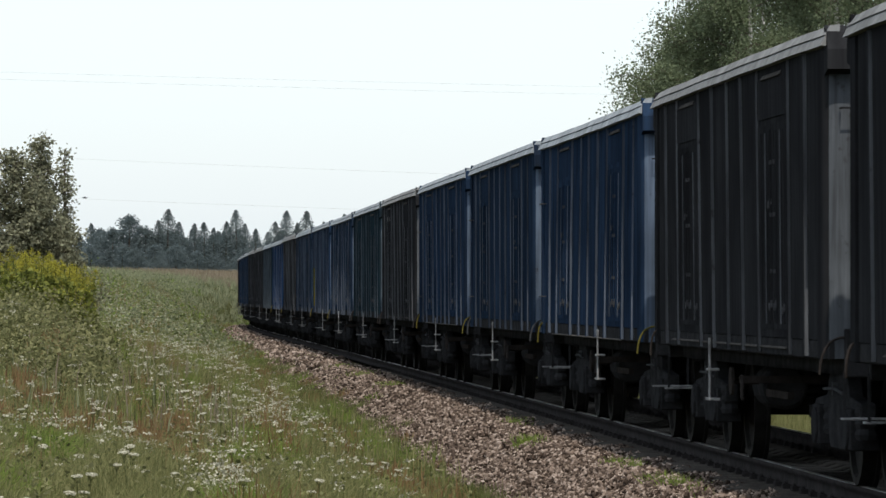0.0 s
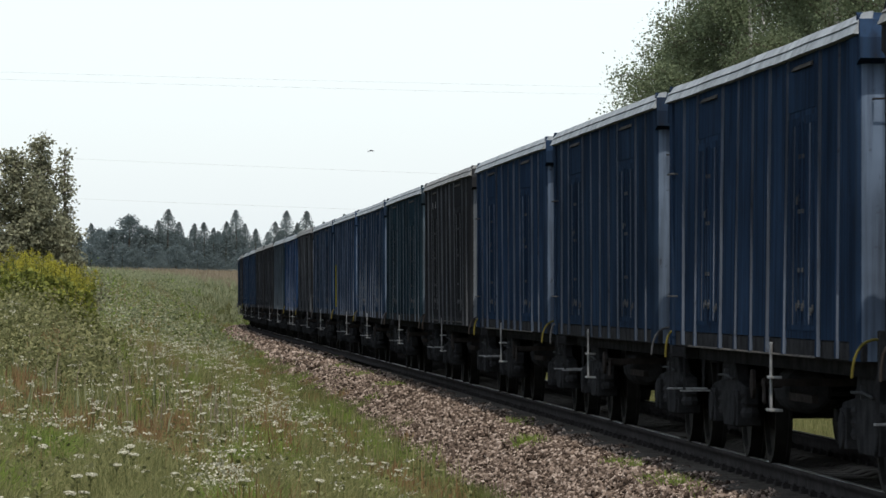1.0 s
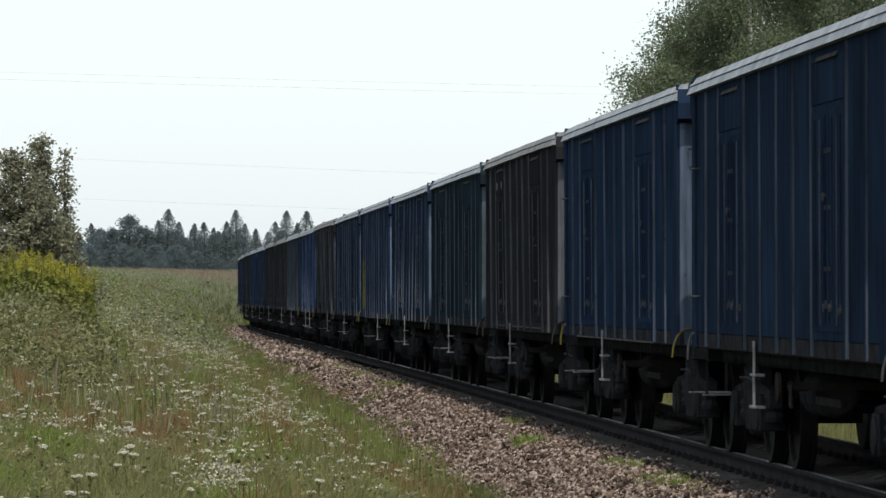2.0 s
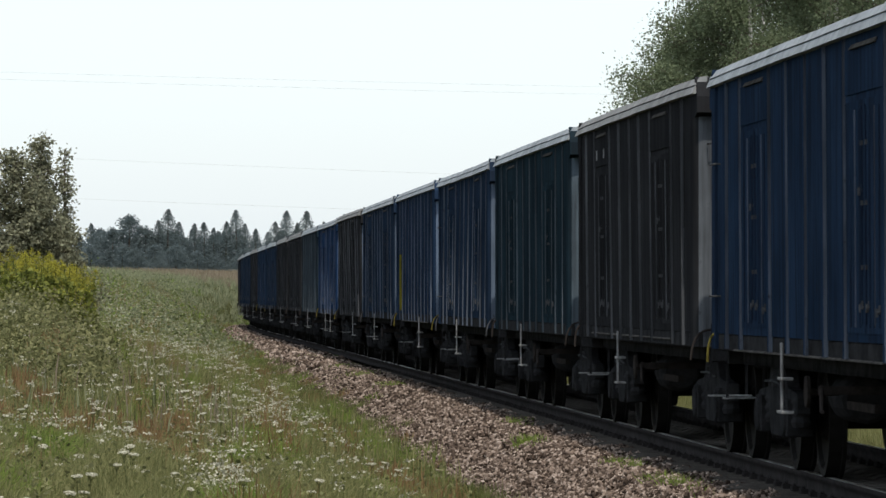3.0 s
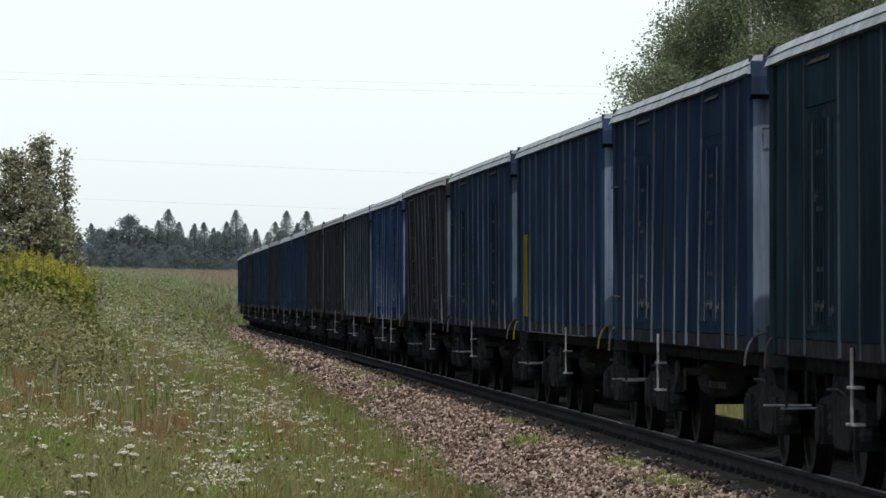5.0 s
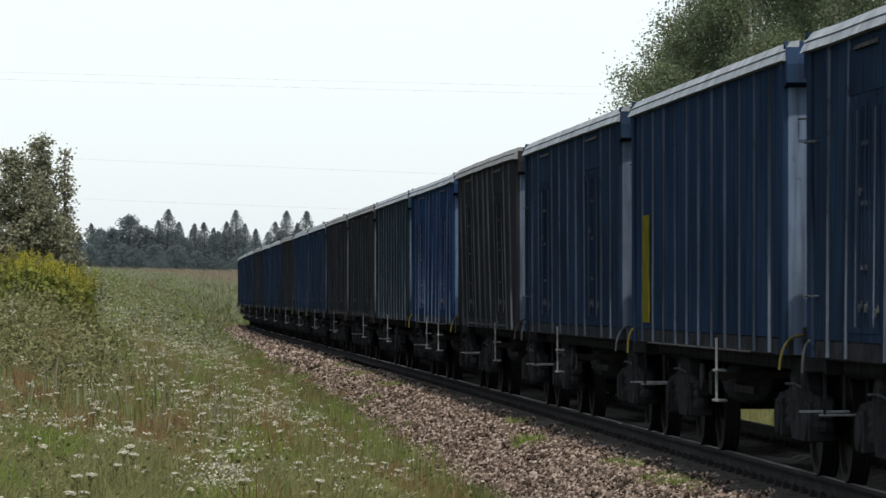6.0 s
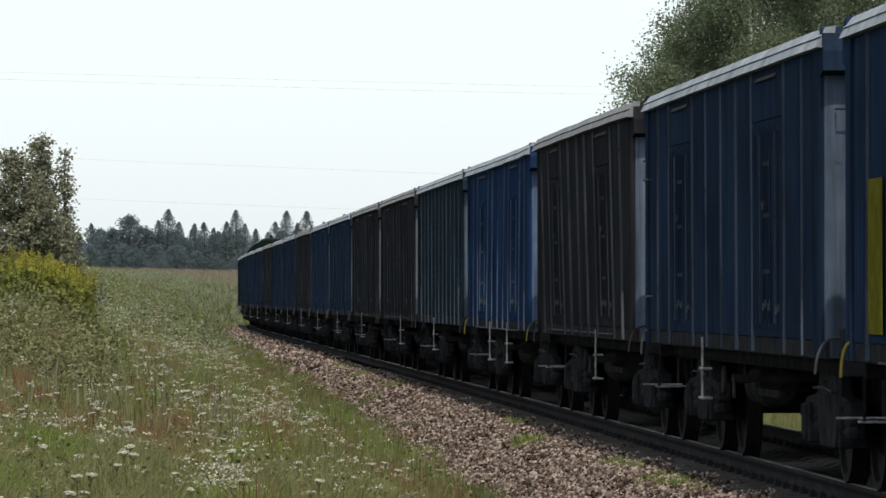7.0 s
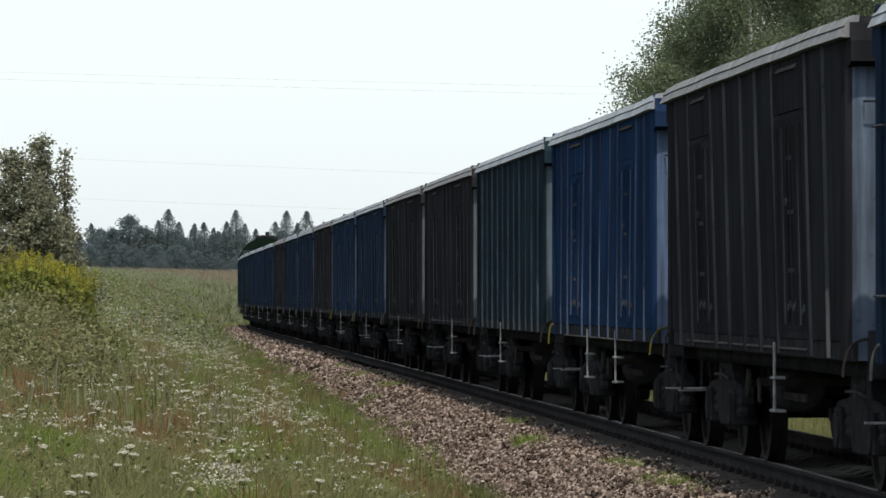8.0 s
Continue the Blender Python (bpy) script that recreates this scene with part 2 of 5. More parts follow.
def part(name, bm, material, parent=None, label="", bevel=0.0, smooth_faces=False):
    """Links a bmesh as one mesh object, under a thing or a part."""
    bmesh.ops.recalc_face_normals(bm, faces=bm.faces)
    if bevel:
        bmesh.ops.bevel(bm, geom=[e for e in bm.edges if e.is_manifold and e.calc_face_angle(0) > 0.6], offset=bevel, segments=1, affect="EDGES", profile=0.7)
    me = bpy.data.meshes.new(name)
    bm.to_mesh(me)
    bm.free()
    if smooth_faces:
        me.polygons.foreach_set("use_smooth", [True] * len(me.polygons))
    me.materials.append(material)
    ob = new(name, me)
    ob.parent = parent
    if label:
        tagged(ob, label)
    return ob


def mesh_from(name, verts, faces_flat, sides, material):
    """A mesh object straight from arrays; every face has the same number of sides."""
    me = bpy.data.meshes.new(name)
    n = len(faces_flat) // sides
    me.vertices.add(len(verts))
    me.vertices.foreach_set("co", np.asarray(verts, np.float32).ravel())
    me.loops.add(len(faces_flat))
    me.loops.foreach_set("vertex_index", np.asarray(faces_flat, np.int32))
    me.polygons.add(n)
    me.polygons.foreach_set("loop_start", np.arange(0, n * sides, sides, dtype=np.int32))
    me.update(calc_edges=True)
    me.materials.append(material)
    return new(name, me)


# ---- ground: one sheet to the horizon ----
def axis(*spans):
    out = []
    for a, b, step in spans:
        out += list(np.arange(a, b, step))
    return np.array(out + [spans[-1][1]])


def build_ground():
    xs = axis((-2500, -300, 220), (-300, -60, 20), (-60, -25, 2.5), (-25, 12, 0.5), (12, 60, 4), (60, 300, 24), (300, 2500, 220))
    ys = axis((-400, -40, 40), (-40, 30, 5), (30, 340, 0.8), (340, 520, 3), (520, 1400, 22), (1400, 3200, 200))
    gx, gy = np.meshgrid(xs, ys)
    x, y = gx.ravel(), gy.ravel()
    s, o = to_line(x, y)
    z = ground_at(s, o, x, y)
    nx, ny = len(xs), len(ys)
    i = (np.arange(ny - 1)[:, None] * nx + np.arange(nx - 1)).ravel()
    faces = np.stack([i, i + 1, i + 1 + nx, i + nx], 1).ravel()
    ob = mesh_from("ground", np.stack([x, y, z], 1), faces, 4, SOIL)
    ob.data.polygons.foreach_set("use_smooth", [True] * len(ob.data.polygons))
    return tagged(ob, "rough grassy soil of a railway verge and meadow", "ground", kind="structure")


def sweep(name, outline, stations, material, closed=True, smooth_faces=False):
    """An outline of (offset to the left, height) carried along the line."""
    n, vs, fs = len(outline), [], []
    for s in stations:
        for o, z in outline:
            x, y = on_line(s, o)
            vs.append((x, y, z))
    m = n if closed else n - 1
    for k in range(len(stations) - 1):
        for j in range(m):
            a, b = k * n + j, k * n + (j + 1) % n
            fs += [a, a + n, b + n, b]
    ob = mesh_from(name, vs, fs, 4, material)
    if smooth_faces:
        ob.data.polygons.foreach_set("use_smooth", [True] * len(ob.data.polygons))
    return ob


ground = build_ground()
STATIONS = list(np.arange(-215, 0, 5.0)) + list(np.arange(0, 420, 1.5)) + list(np.arange(420, 690, 6.0))
bed = [(3.3, -0.95), (2.75, -0.62), (2.2, -0.42), (1.75, -0.245), (1.3, -0.215), (0.0, -0.23), (-1.3, -0.215), (-1.75, -0.245), (-2.2, -0.42), (-2.75, -0.62), (-3.3, -0.95)]
ballast = tagged(sweep("ballast", bed, STATIONS, STONE_BED, closed=False), "bed of pinkish-brown crushed granite under the rails", "ballast", kind="structure")


# strip that paints the train's shade onto the bed between the rails
shade_strip = sweep("oily_bed", [(1.22, -0.211), (0.6, -0.216), (0.0, -0.224), (-0.6, -0.216), (-1.22, -0.211)], STATIONS, SHADE_BED, closed=False)
shade_strip.parent = ballast
tagged(shade_strip, "dark stone between the rails with painted shade")


def rail_outline(c):
    half = [(0.036, -0.008), (0.036, -0.038), (0.012, -0.052), (0.010, -0.125), (0.062, -0.143), (0.062, -0.154)]
    top = [(0.026, 0.0)]
    left = [(c + a, z) for a, z in top + half]
    right = [(c - a, z) for a, z in (top + half)[::-1]]
    return left + right


for side in (0.7535, -0.7535):
    rail = tagged(sweep("rail", rail_outline(side), STATIONS, RAIL_SIDE), "brown rusted steel running rail on concrete sleepers", "rail", group="rails", kind="structure")
    head = sweep("rail_head", [(side + 0.026, 0.0), (side + 0.022, 0.003), (side - 0.022, 0.003), (side - 0.026, 0.0)], STATIONS, RAIL_TOP)
    head.parent = rail
    tagged(head, "polished running surface")


# ---- sleepers and crushed stone ----
def bed_height(o):
    return np.interp(np.abs(o), [0.0, 1.3, 1.75, 2.2, 2.75, 3.3], [-0.23, -0.215, -0.245, -0.42, -0.62, -0.95])


def build_sleeper():
    bm = bmesh.new()
    prism(bm, [(-1.28, -0.34), (1.28, -0.34), (1.28, -0.19), (1.15, -0.165), (0.45, -0.165), (0.35, -0.20), (-0.35, -0.20), (-0.45, -0.165), (-1.15, -0.165), (-1.28, -0.19)], "x", -0.13, 0.13)
    sleeper = part("sleeper", bm, CONCRETE, None, bevel=0.012)
    for y in (0.67, 0.84, -0.67, -0.84):
        bm = bmesh.new()
        box(bm, -0.06, 0.06, y - 0.03, y + 0.03, -0.17, -0.125)
        tube(bm, arc_points((-0.05, y, -0.12), (0.0, y, -0.085), (0.05, y, -0.12)), 0.009, 5)
        part("rail_clip", bm, RAIL_SIDE, sleeper)
    return tagged(sleeper, "grey concrete sleeper bedded in crushed stone", "sleeper", group="sleepers")


def arc_points(p0, p1, p2, n=4):
    p0, p1, p2 = Vector(p0), Vector(p1), Vector(p2)
    return [p0.lerp(p1, t).lerp(p1.lerp(p2, t), t) for t in [k / n for k in range(n + 1)]]


def lie_on_line(s, o=0.0, z=0.0):
    x, y = on_line(s, o)
    return Matrix.Translation((x, y, z)) @ Matrix.Rotation(math.pi / 2 + float(np.interp(s, TS, TH)), 4, "Z")


first_sleeper = build_sleeper()
first_sleeper.matrix_basis = lie_on_line(30.0)
for k in range(1, 150):
    copy_thing(first_sleeper, lie_on_line(30.0 + 0.6 * k))

OCTA = np.array([(1, 0, 0), (0, 1, 0), (-1, 0, 0), (0, -1, 0), (0, 0, 1), (0, 0, -1)], float)
OCTA_F = np.array([(0, 1, 4), (1, 2, 4), (2, 3, 4), (3, 0, 4), (1, 0, 5), (2, 1, 5), (3, 2, 5), (0, 3, 5)])


def turn_random(n, rng):
    q = rng.normal(size=(n, 4))
    q /= np.linalg.norm(q, axis=1)[:, None]
    w, x, y, z = q.T
    return np.stack([np.stack([1 - 2 * (y * y + z * z), 2 * (x * y - z * w), 2 * (x * z + y * w)], 1),
                     np.stack([2 * (x * y + z * w), 1 - 2 * (x * x + z * z), 2 * (y * z - x * w)], 1),
                     np.stack([2 * (x * z - y * w), 2 * (y * z + x * w), 1 - 2 * (x * x + y * y)], 1)], 1)


def build_stones():
    rng = np.random.default_rng(5)
    S, O, R = [], [], []
    for a, b, per, r0, r1 in ((36, 62, 640, 0.015, 0.031), (62, 90, 430, 0.016, 0.033), (90, 130, 200, 0.022, 0.042), (130, 300, 44, 0.036, 0.074)):
        n = int((b - a) * 2.1 * per)
        S.append(rng.uniform(a, b, n)), O.append(1.02 + 2.1 * rng.beta(1.0, 1.15, n)), R.append(rng.uniform(r0, r1, n))
    s, o, r = np.concatenate(S), np.concatenate(O), np.concatenate(R)
    x, y = on_line(s, o)
    z = bed_height(o) + r * rng.uniform(0.0, 1.15, len(s)) + 0.03 * np.sin(s * 2.1 + o * 3) * np.cos(s * 0.7)
    shape = OCTA[None] * rng.uniform(0.55, 1.35, (len(s), 6, 1)) + rng.normal(0, 0.18, (len(s), 6, 3))
    v = np.einsum("nij,nkj->nki", turn_random(len(s), rng), shape) * r[:, None, None] + np.stack([x, y, z], 1)[:, None, :]
    f = OCTA_F[None] + 6 * np.arange(len(s))[:, None, None]
    ob = mesh_from("crushed_stone", v.reshape(-1, 3), f.ravel(), 3, STONE)
    return tagged(ob, "loose pinkish-brown crushed granite stones on the ballast shoulder", "stones", kind="stuff")


stones = build_stones()

# the nearest stones of the shoulder are pieces of their own
_rng = np.random.default_rng(8)
_shapes = []
for k in range(6):
    me = bpy.data.meshes.new("stone")
    v = OCTA * _rng.uniform(0.6, 1.3, (6, 1)) + _rng.normal(0, 0.17, (6, 3))
    me.from_pydata([tuple(p * 0.030) for p in v], [], [tuple(int(i) for i in f) for f in OCTA_F])
    me.materials.append(STONE)
    _shapes.append(me)
for k in range(300):
    s, o = _rng.uniform(44.0, 50.0), _rng.uniform(1.3, 2.6)
    x, y = on_line(s, o)
    stone = new("stone", _shapes[k % 6])
    stone.parent = ballast
    stone.matrix_basis = Matrix.Translation((x, y, float(bed_height(o)) + 0.03)) @ pose(0, 0, 0, *_rng.uniform(0, 360, 3))


# ---- the train ----
def arc(p0, p1, p2, n=6):
    """Points of a bent bar from p0 by p1 to p2."""
    p0, p1, p2 = Vector(p0), Vector(p1), Vector(p2)
    return [p0.lerp(p1, t).lerp(p1.lerp(p2, t), t) for t in [k / n for k in range(n + 1)]]


def build_bogie(x0, parent):
    """A two-axle bogie with cast side frames; its wheelsets turn."""
    bogie = new("bogie")
    bogie.parent = parent
    bogie.location = (x0, 0, 0)
    wheelsets = []
    for y in (1.0, -1.0):
        bm = bmesh.new()
        o = [(-1.28, 0.50), (-1.28, 0.66), (-0.62, 0.70), (-0.45, 0.88), (0.45, 0.88), (0.62, 0.70), (1.28, 0.66), (1.28, 0.50), (0.62, 0.50), (0.42, 0.30), (-0.42, 0.30), (-0.62, 0.50)]
        prism(bm, o, "y", y - 0.06, y + 0.06)
        part("side_frame", bm, STEEL_DARK, bogie, bevel=0.012)
        for x in (0.9, -0.9):
            bm = bmesh.new()
            box(bm, x - 0.17, x + 0.17, y - 0.11, y + 0.11, 0.32, 0.62)
            turned(bm, [(y - 0.13, 0.14), (y + 0.13, 0.14)], "y", 14, (x, 0, 0.46))
            part("axle_box", bm, STEEL_DARK, bogie, bevel=0.01)
            for dx in (-0.27, 0.27):
                bm = bmesh.new()
                turned(bm, [(0.40, 0.075), (0.44, 0.09), (0.48, 0.072), (0.52, 0.09), (0.56, 0.072), (0.60, 0.09), (0.64, 0.075)], "z", 8, (x + dx, y, 0))
                part("spring", bm, STEEL_DARK, bogie)
    bm = bmesh.new()
    tube(bm, [(-0.55, -1.09, 0.74), (0.1, -1.10, 0.75), (0.55, -1.09, 0.72)], 0.012, 6)
    box(bm, -0.02, 0.02, -1.10, -1.0, 0.70, 0.80)
    part("brake_bar", bm, FADED, bogie, "rubbed pale brake bar")
    bm = bmesh.new()
    box(bm, -0.22, 0.22, -0.95, 0.95, 0.62, 0.90)
    part("bolster", bm, STEEL_DARK, bogie, bevel=0.02)
    for x in (0.9, -0.9):
        bm = bmesh.new()
        for y in (0.75, -0.75):
            q = 1 if y > 0 else -1
            turned(bm, [(y - q * 0.09, 0.12), (y - q * 0.085, 0.485), (y - q * 0.055, 0.485), (y - q * 0.05, 0.462), (y + q * 0.055, 0.458), (y + q * 0.055, 0.40), (y + q * 0.02, 0.38), (y + q * 0.0, 0.20), (y + q * 0.06, 0.14), (y + q * 0.07, 0.10)], "y", 20)
        turned(bm, [(-0.75, 0.08), (0.75, 0.08)], "y", 12)
        w = part("wheelset", bm, WHEEL, bogie)
        w.location = (x, 0, 0.46)
        wheelsets.append(w)
        for q in (1, -1):
            bm = bmesh.new()
            box(bm, *sorted((x + q * 0.50, x + q * 0.56)), 0.70, 0.80, 0.30, 0.62)
            part("brake_block", bm, STEEL_DARK, bogie)
    return bogie


def smooth_edge(u):
    """0 along a wagon, rising to 1 over its last half metre."""
    v = min(max((u - 0.92) / 0.08, 0.0), 1.0)
    return v * v * (3 - 2 * v)


def lightened(ob, material):
    """Paints sunlight on the narrow edges of a rib, as a paler paint."""
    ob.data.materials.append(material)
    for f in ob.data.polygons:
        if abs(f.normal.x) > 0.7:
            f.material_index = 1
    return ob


def build_wagon(style, paint, rim_mat, handle_mat, extras, half, bow, lean, step_x):
    """A four-axle open wagon; +x is the end that leads, the origin lies on the rails below its middle."""
    wagon = new("open_wagon")
    P, R, E = PAINTS[paint], RIBS[paint], ENDS["navy" if extras.get("repainted") else paint]
    side = 1.365
    # box: side walls of plate with upright stiffeners, two double doors in each
    fine = style == "fine"
    if fine:
        posts = [half / 6.34 * (1.056 * k - 5.28) for k in range(11)]
        doors = []
    else:
        posts = [half / 6.34 * x for x in (-5.22, -4.20, -2.20, -1.12, 0.0, 1.12, 2.20, 4.20, 5.22)]
        doors = [(posts[1], posts[2]), (posts[6], posts[7])]
    amount = bow * (0.4 if fine else 1.0)
    deep = 0.010 if extras.get("flat") else 0.028 if fine else {"brown": 0.030, "blue": 0.030, "bright": 0.024, "navy": 0.026, "teal": 0.022}[paint]

    def bulge(ob, q):
        """Old side walls stand out a little in the middle, most at the top."""
        for v in ob.data.vertices:
            u = abs(v.co.x) / half
            k = max(0.0, 1 - u * u * u) + 0.22 * math.sin(v.co.x * 1.9 + len(paint))
            v.co.y += q * (amount * k * (1 - smooth_edge(u)) + lean) * max(0.0, (v.co.z - 1.05) / 2.2)
        return ob

    for q in (1, -1):
        bm = bmesh.new()
        y0, y1 = q * (side - 0.03), q * (side + 0.006)
        loft(bm, [(y0, 1.12), (y1, 1.12), (y1, 1.65), (y1, 2.2), (y1, 2.7), (y1, 3.185), (y0, 3.185)], [(half - 0.095) * (k / 24 - 1) for k in range(49)])
        bulge(part("side_wall", bm, P, wagon), q)
        for k, x in enumerate(posts):
            bm = bmesh.new()
            w, d = 0.05, deep * (1.0, 0.86, 0.95, 0.8, 1.04)[(k * 3 + len(paint)) % 5]
            y0, y1 = q * side, q * (side + d)
            prism(bm, [(x - w, y0), (x + w, y0), (x + w * 0.95, y1), (x - w * 0.95, y1)], "z", 1.0, 3.18)
            rib = bulge(part("stiffener", bm, P, wagon), q)
            lightened(rib, R)
        for a, b in doors:
            m = (a + b) / 2
            for x0, x1 in ((a + 0.07, m - 0.015), (m + 0.015, b - 0.07)):
                bm = bmesh.new()
                box(bm, x0, x1, *sorted((q * side, q * (side + 0.012))), 1.18, 2.74)
                leaf = bulge(part("door", bm, P, wagon), q)
                if q > 0:
                    continue
                for u in (0.25, 0.5, 0.75):
                    x = x0 + (x1 - x0) * u
                    bm = bmesh.new()
                    prism(bm, [(x - 0.020, q * (side + 0.011)), (x + 0.020, q * (side + 0.011)), (x + 0.0195, q * (side + 0.021)), (x - 0.0195, q * (side + 0.021))], "z", 1.22, 2.68)
                    rib = bulge(part("door_rib", bm, P, leaf), q)
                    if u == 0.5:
                        lightened(rib, R)
                bm = bmesh.new()
                x = x1 - 0.09 if x0 < m - 0.1 else x0 + 0.09
                tube(bm, [(x, q * (side + 0.022), 1.24), (x, q * (side + 0.022), 2.70)], 0.006, 6)
                bulge(part("locking_bar", bm, P, leaf), q)
                for z in (1.62, 2.05, 2.45):
                    bm = bmesh.new()
                    box(bm, x - 0.03, x + 0.03, *sorted((q * (side + 0.010), q * (side + 0.026))), z - 0.016, z + 0.016)
                    bulge(part("keeper", bm, FADED, leaf, "rubbed steel keeper"), q)
                for z, u in ((1.36, 0.84), (2.14, 0.80)) if x0 < m - 0.1 else ((1.36, 0.84), (1.33, 0.30)):
                    x = x0 + (x1 - x0) * (u if x0 < m - 0.1 else 1 - u)
                    bm = bmesh.new()
                    box(bm, x - 0.10, x + 0.10, *sorted((q * (side + 0.01), q * (side + 0.024))), z - 0.010, z + 0.010)
                    box(bm, x - 0.04, x + 0.0, *sorted((q * (side + 0.01), q * (side + 0.030))), z - 0.04, z + 0.018)
                    box(bm, x + 0.06, x + 0.08, *sorted((q * (side + 0.01), q * (side + 0.026))), z - 0.02, z + 0.04)
                    bulge(part("latch", bm, FADED, leaf, "rubbed pale steel latch", bevel=0.004), q)
            bm = bmesh.new()
            box(bm, a + 0.07, b - 0.07, *sorted((q * side, q * (side + 0.014))), 2.79, 3.10)
            bulge(part("door_header", bm, P, wagon), q)
            bm = bmesh.new()
            prism(bm, [(q * (side + 0.012), 3.09), (q * (side + 0.036), 3.09), (q * (side + 0.013), 3.125)], "x", a + 0.4, b - 0.4)
            bulge(part("header_ledge", bm, DUST, wagon, "dusty sloping ledge"), q)
        # top rail of two stepped, sloping faces
        bm = bmesh.new()
        o = [(q * (side - 0.06), 3.180), (q * (side + 0.060), 3.186), (q * (side + 0.030), 3.252), (q * (side + 0.018), 3.256), (q * (side + 0.034), 3.262), (q * (side - 0.016), 3.330), (q * (side - 0.080), 3.338)]
        loft(bm, o, [(half + 0.08) * (k / 20 - 1) for k in range(41)])
        bulge(part("top_rail", bm, rim_mat, wagon, "pale worn top rail"), q)
        # bottom sill
        bm = bmesh.new()
        box(bm, -half, half, *sorted((q * (side - 0.06), q * (side - 0.002))), 0.98, 1.12)
        part("sill", bm, STEEL_DARK, wagon, bevel=0.012)
        if paint in ("brown", "blue", "bright"):
            low = 0.0 if paint == "brown" else 0.05
            bm = bmesh.new()
            prism(bm, [(q * (side - 0.001), 1.035 - low), (q * (side + 0.016), 1.035 - low), (q * (side + 0.016), 1.041 - low), (q * (side - 0.001), 1.052 - low)], "x", -half + 1.6, half - 2.4)
            part("sill_ledge", bm, DUST, wagon, "dusty ledge along the foot of the side")
        bm = bmesh.new()
        box(bm, -half - 0.02, half + 0.02, *sorted((q * 1.05, q * 1.12))
            , 0.86, 1.13)
        box(bm, -half - 0.02, half + 0.02, *sorted((q * 0.96, q * 1.12)), 0.86, 0.89)
        part("solebar", bm, STEEL_DARK, wagon)
        # step below the doors
        for x in step_x:
            bm = bmesh.new()
            prism(bm, [(x - 0.035, 0.56), (x + 0.035, 0.56), (x + 0.035, 0.98), (x + 0.05, 1.08), (x - 0.05, 1.08), (x - 0.035, 0.98)], "y", q * 1.374, q * 1.390)
            step = part("step", bm, GREY_STEP, wagon, "scuffed grey steel step", bevel=0.003)
            for z, w in ((0.55, 0.17), (0.80, 0.12)):
                bm = bmesh.new()
                box(bm, x - w, x + w, *sorted((q * 1.31, q * 1.402)), z, z + 0.022)
                part("tread", bm, GREY_STEP, step, bevel=0.004)
        # bent grab irons at both corners
        for e in (1, -1):
            bm = bmesh.new()
            x = e * (half + 0.03)
            if e > 0:
                tube(bm, arc((x, q * 1.24, 1.14), (x + 0.02, q * 1.42, 1.15), (x + 0.02, q * 1.43, 0.88), 7), 0.0095, 8)
                part("grab_iron", bm, handle_mat, wagon, "bent shunter's grab iron")
            else:
                tube(bm, arc((x + 0.30, q * 1.37, 1.12), (x + 0.30, q * 1.45, 1.12), (x + 0.30, q * 1.45, 0.88), 6), 0.011, 8)
                part("corner_handle", bm, handle_mat, wagon)
        # rungs on the side at the trailing corner
        for z in () if paint not in ("navy", "blue") or fine or q > 0 else (1.43, 2.53):
            bm = bmesh.new()
            x = -half + 0.42
            tube(bm, [(x - 0.17, q * side, z), (x - 0.17, q * (side + 0.06), z), (x + 0.17, q * (side + 0.06), z), (x + 0.17, q * side, z)], 0.009, 6)
            part("rung", bm, FADED, wagon)
        # chalky white lettering too worn to read, high on the side
        for x in (-3.86, -3.56, -3.26, -2.96) if q < 0 and extras.get("lettered") else ():
            bm = bmesh.new()
            box(bm, x, x + 0.15, *sorted((q * (side + 0.012), q * (side + 0.018))), 2.86, 2.96)
            bulge(part("marking", bm, GREY_STEP, wagon, "chalky white painted mark"), q)
    # ends
    for e in (1, -1):
        bm = bmesh.new()
        # the end is wrapped round two corner pillars, flush with the top rail
        turn = [radians(d) for d in (0, 11, 22, 33, 45, 57, 68, 79, 90)]
        out = side + 0.030
        o = [(e * (half - 0.34), side - 0.03), (e * (half - 0.34), side + 0.03), (e * (half - 0.30), out)]
        o += [(e * (half - 0.09 + 0.09 * math.sin(v)), out - 0.09 + 0.09 * math.cos(v)) for v in turn]
        o += [(x, -y) for x, y in o[::-1]]
        prism(bm, o + [(e * (half - 0.20), 0.03 - side), (e * (half - 0.20), side - 0.03)], "z", 0.99, 3.172)
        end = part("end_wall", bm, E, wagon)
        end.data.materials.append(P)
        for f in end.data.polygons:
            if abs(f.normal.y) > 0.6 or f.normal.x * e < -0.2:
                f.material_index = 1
        for y in (-0.65, 0.0, 0.65):
            bm = bmesh.new()
            prism(bm, [(e * half, y - 0.055), (e * half, y + 0.055), (e * (half + 0.05), y + 0.04), (e * (half + 0.05), y - 0.04)], "z", 1.0, 2.98)
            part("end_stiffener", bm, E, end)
        bm = bmesh.new()
        o = [(e * (half - 0.05), 2.98), (e * (half + 0.16), 3.02), (e * (half + 0.16), 3.16), (e * (half + 0.10), 3.28), (e * (half - 0.05), 3.335)]
        prism(bm, o, "y", -side - 0.02, side + 0.02)
        part("end_rail", bm, P, end)
        for z in (2.75,):
            bm = bmesh.new()
            tube(bm, [(e * (half + 0.02), -0.86, z), (e * (half + 0.11), -0.86, z), (e * (half + 0.11), -1.28, z), (e * (half + 0.02), -1.28, z)], 0.008, 6)
            part("rung", bm, STEEL_DARK, end)
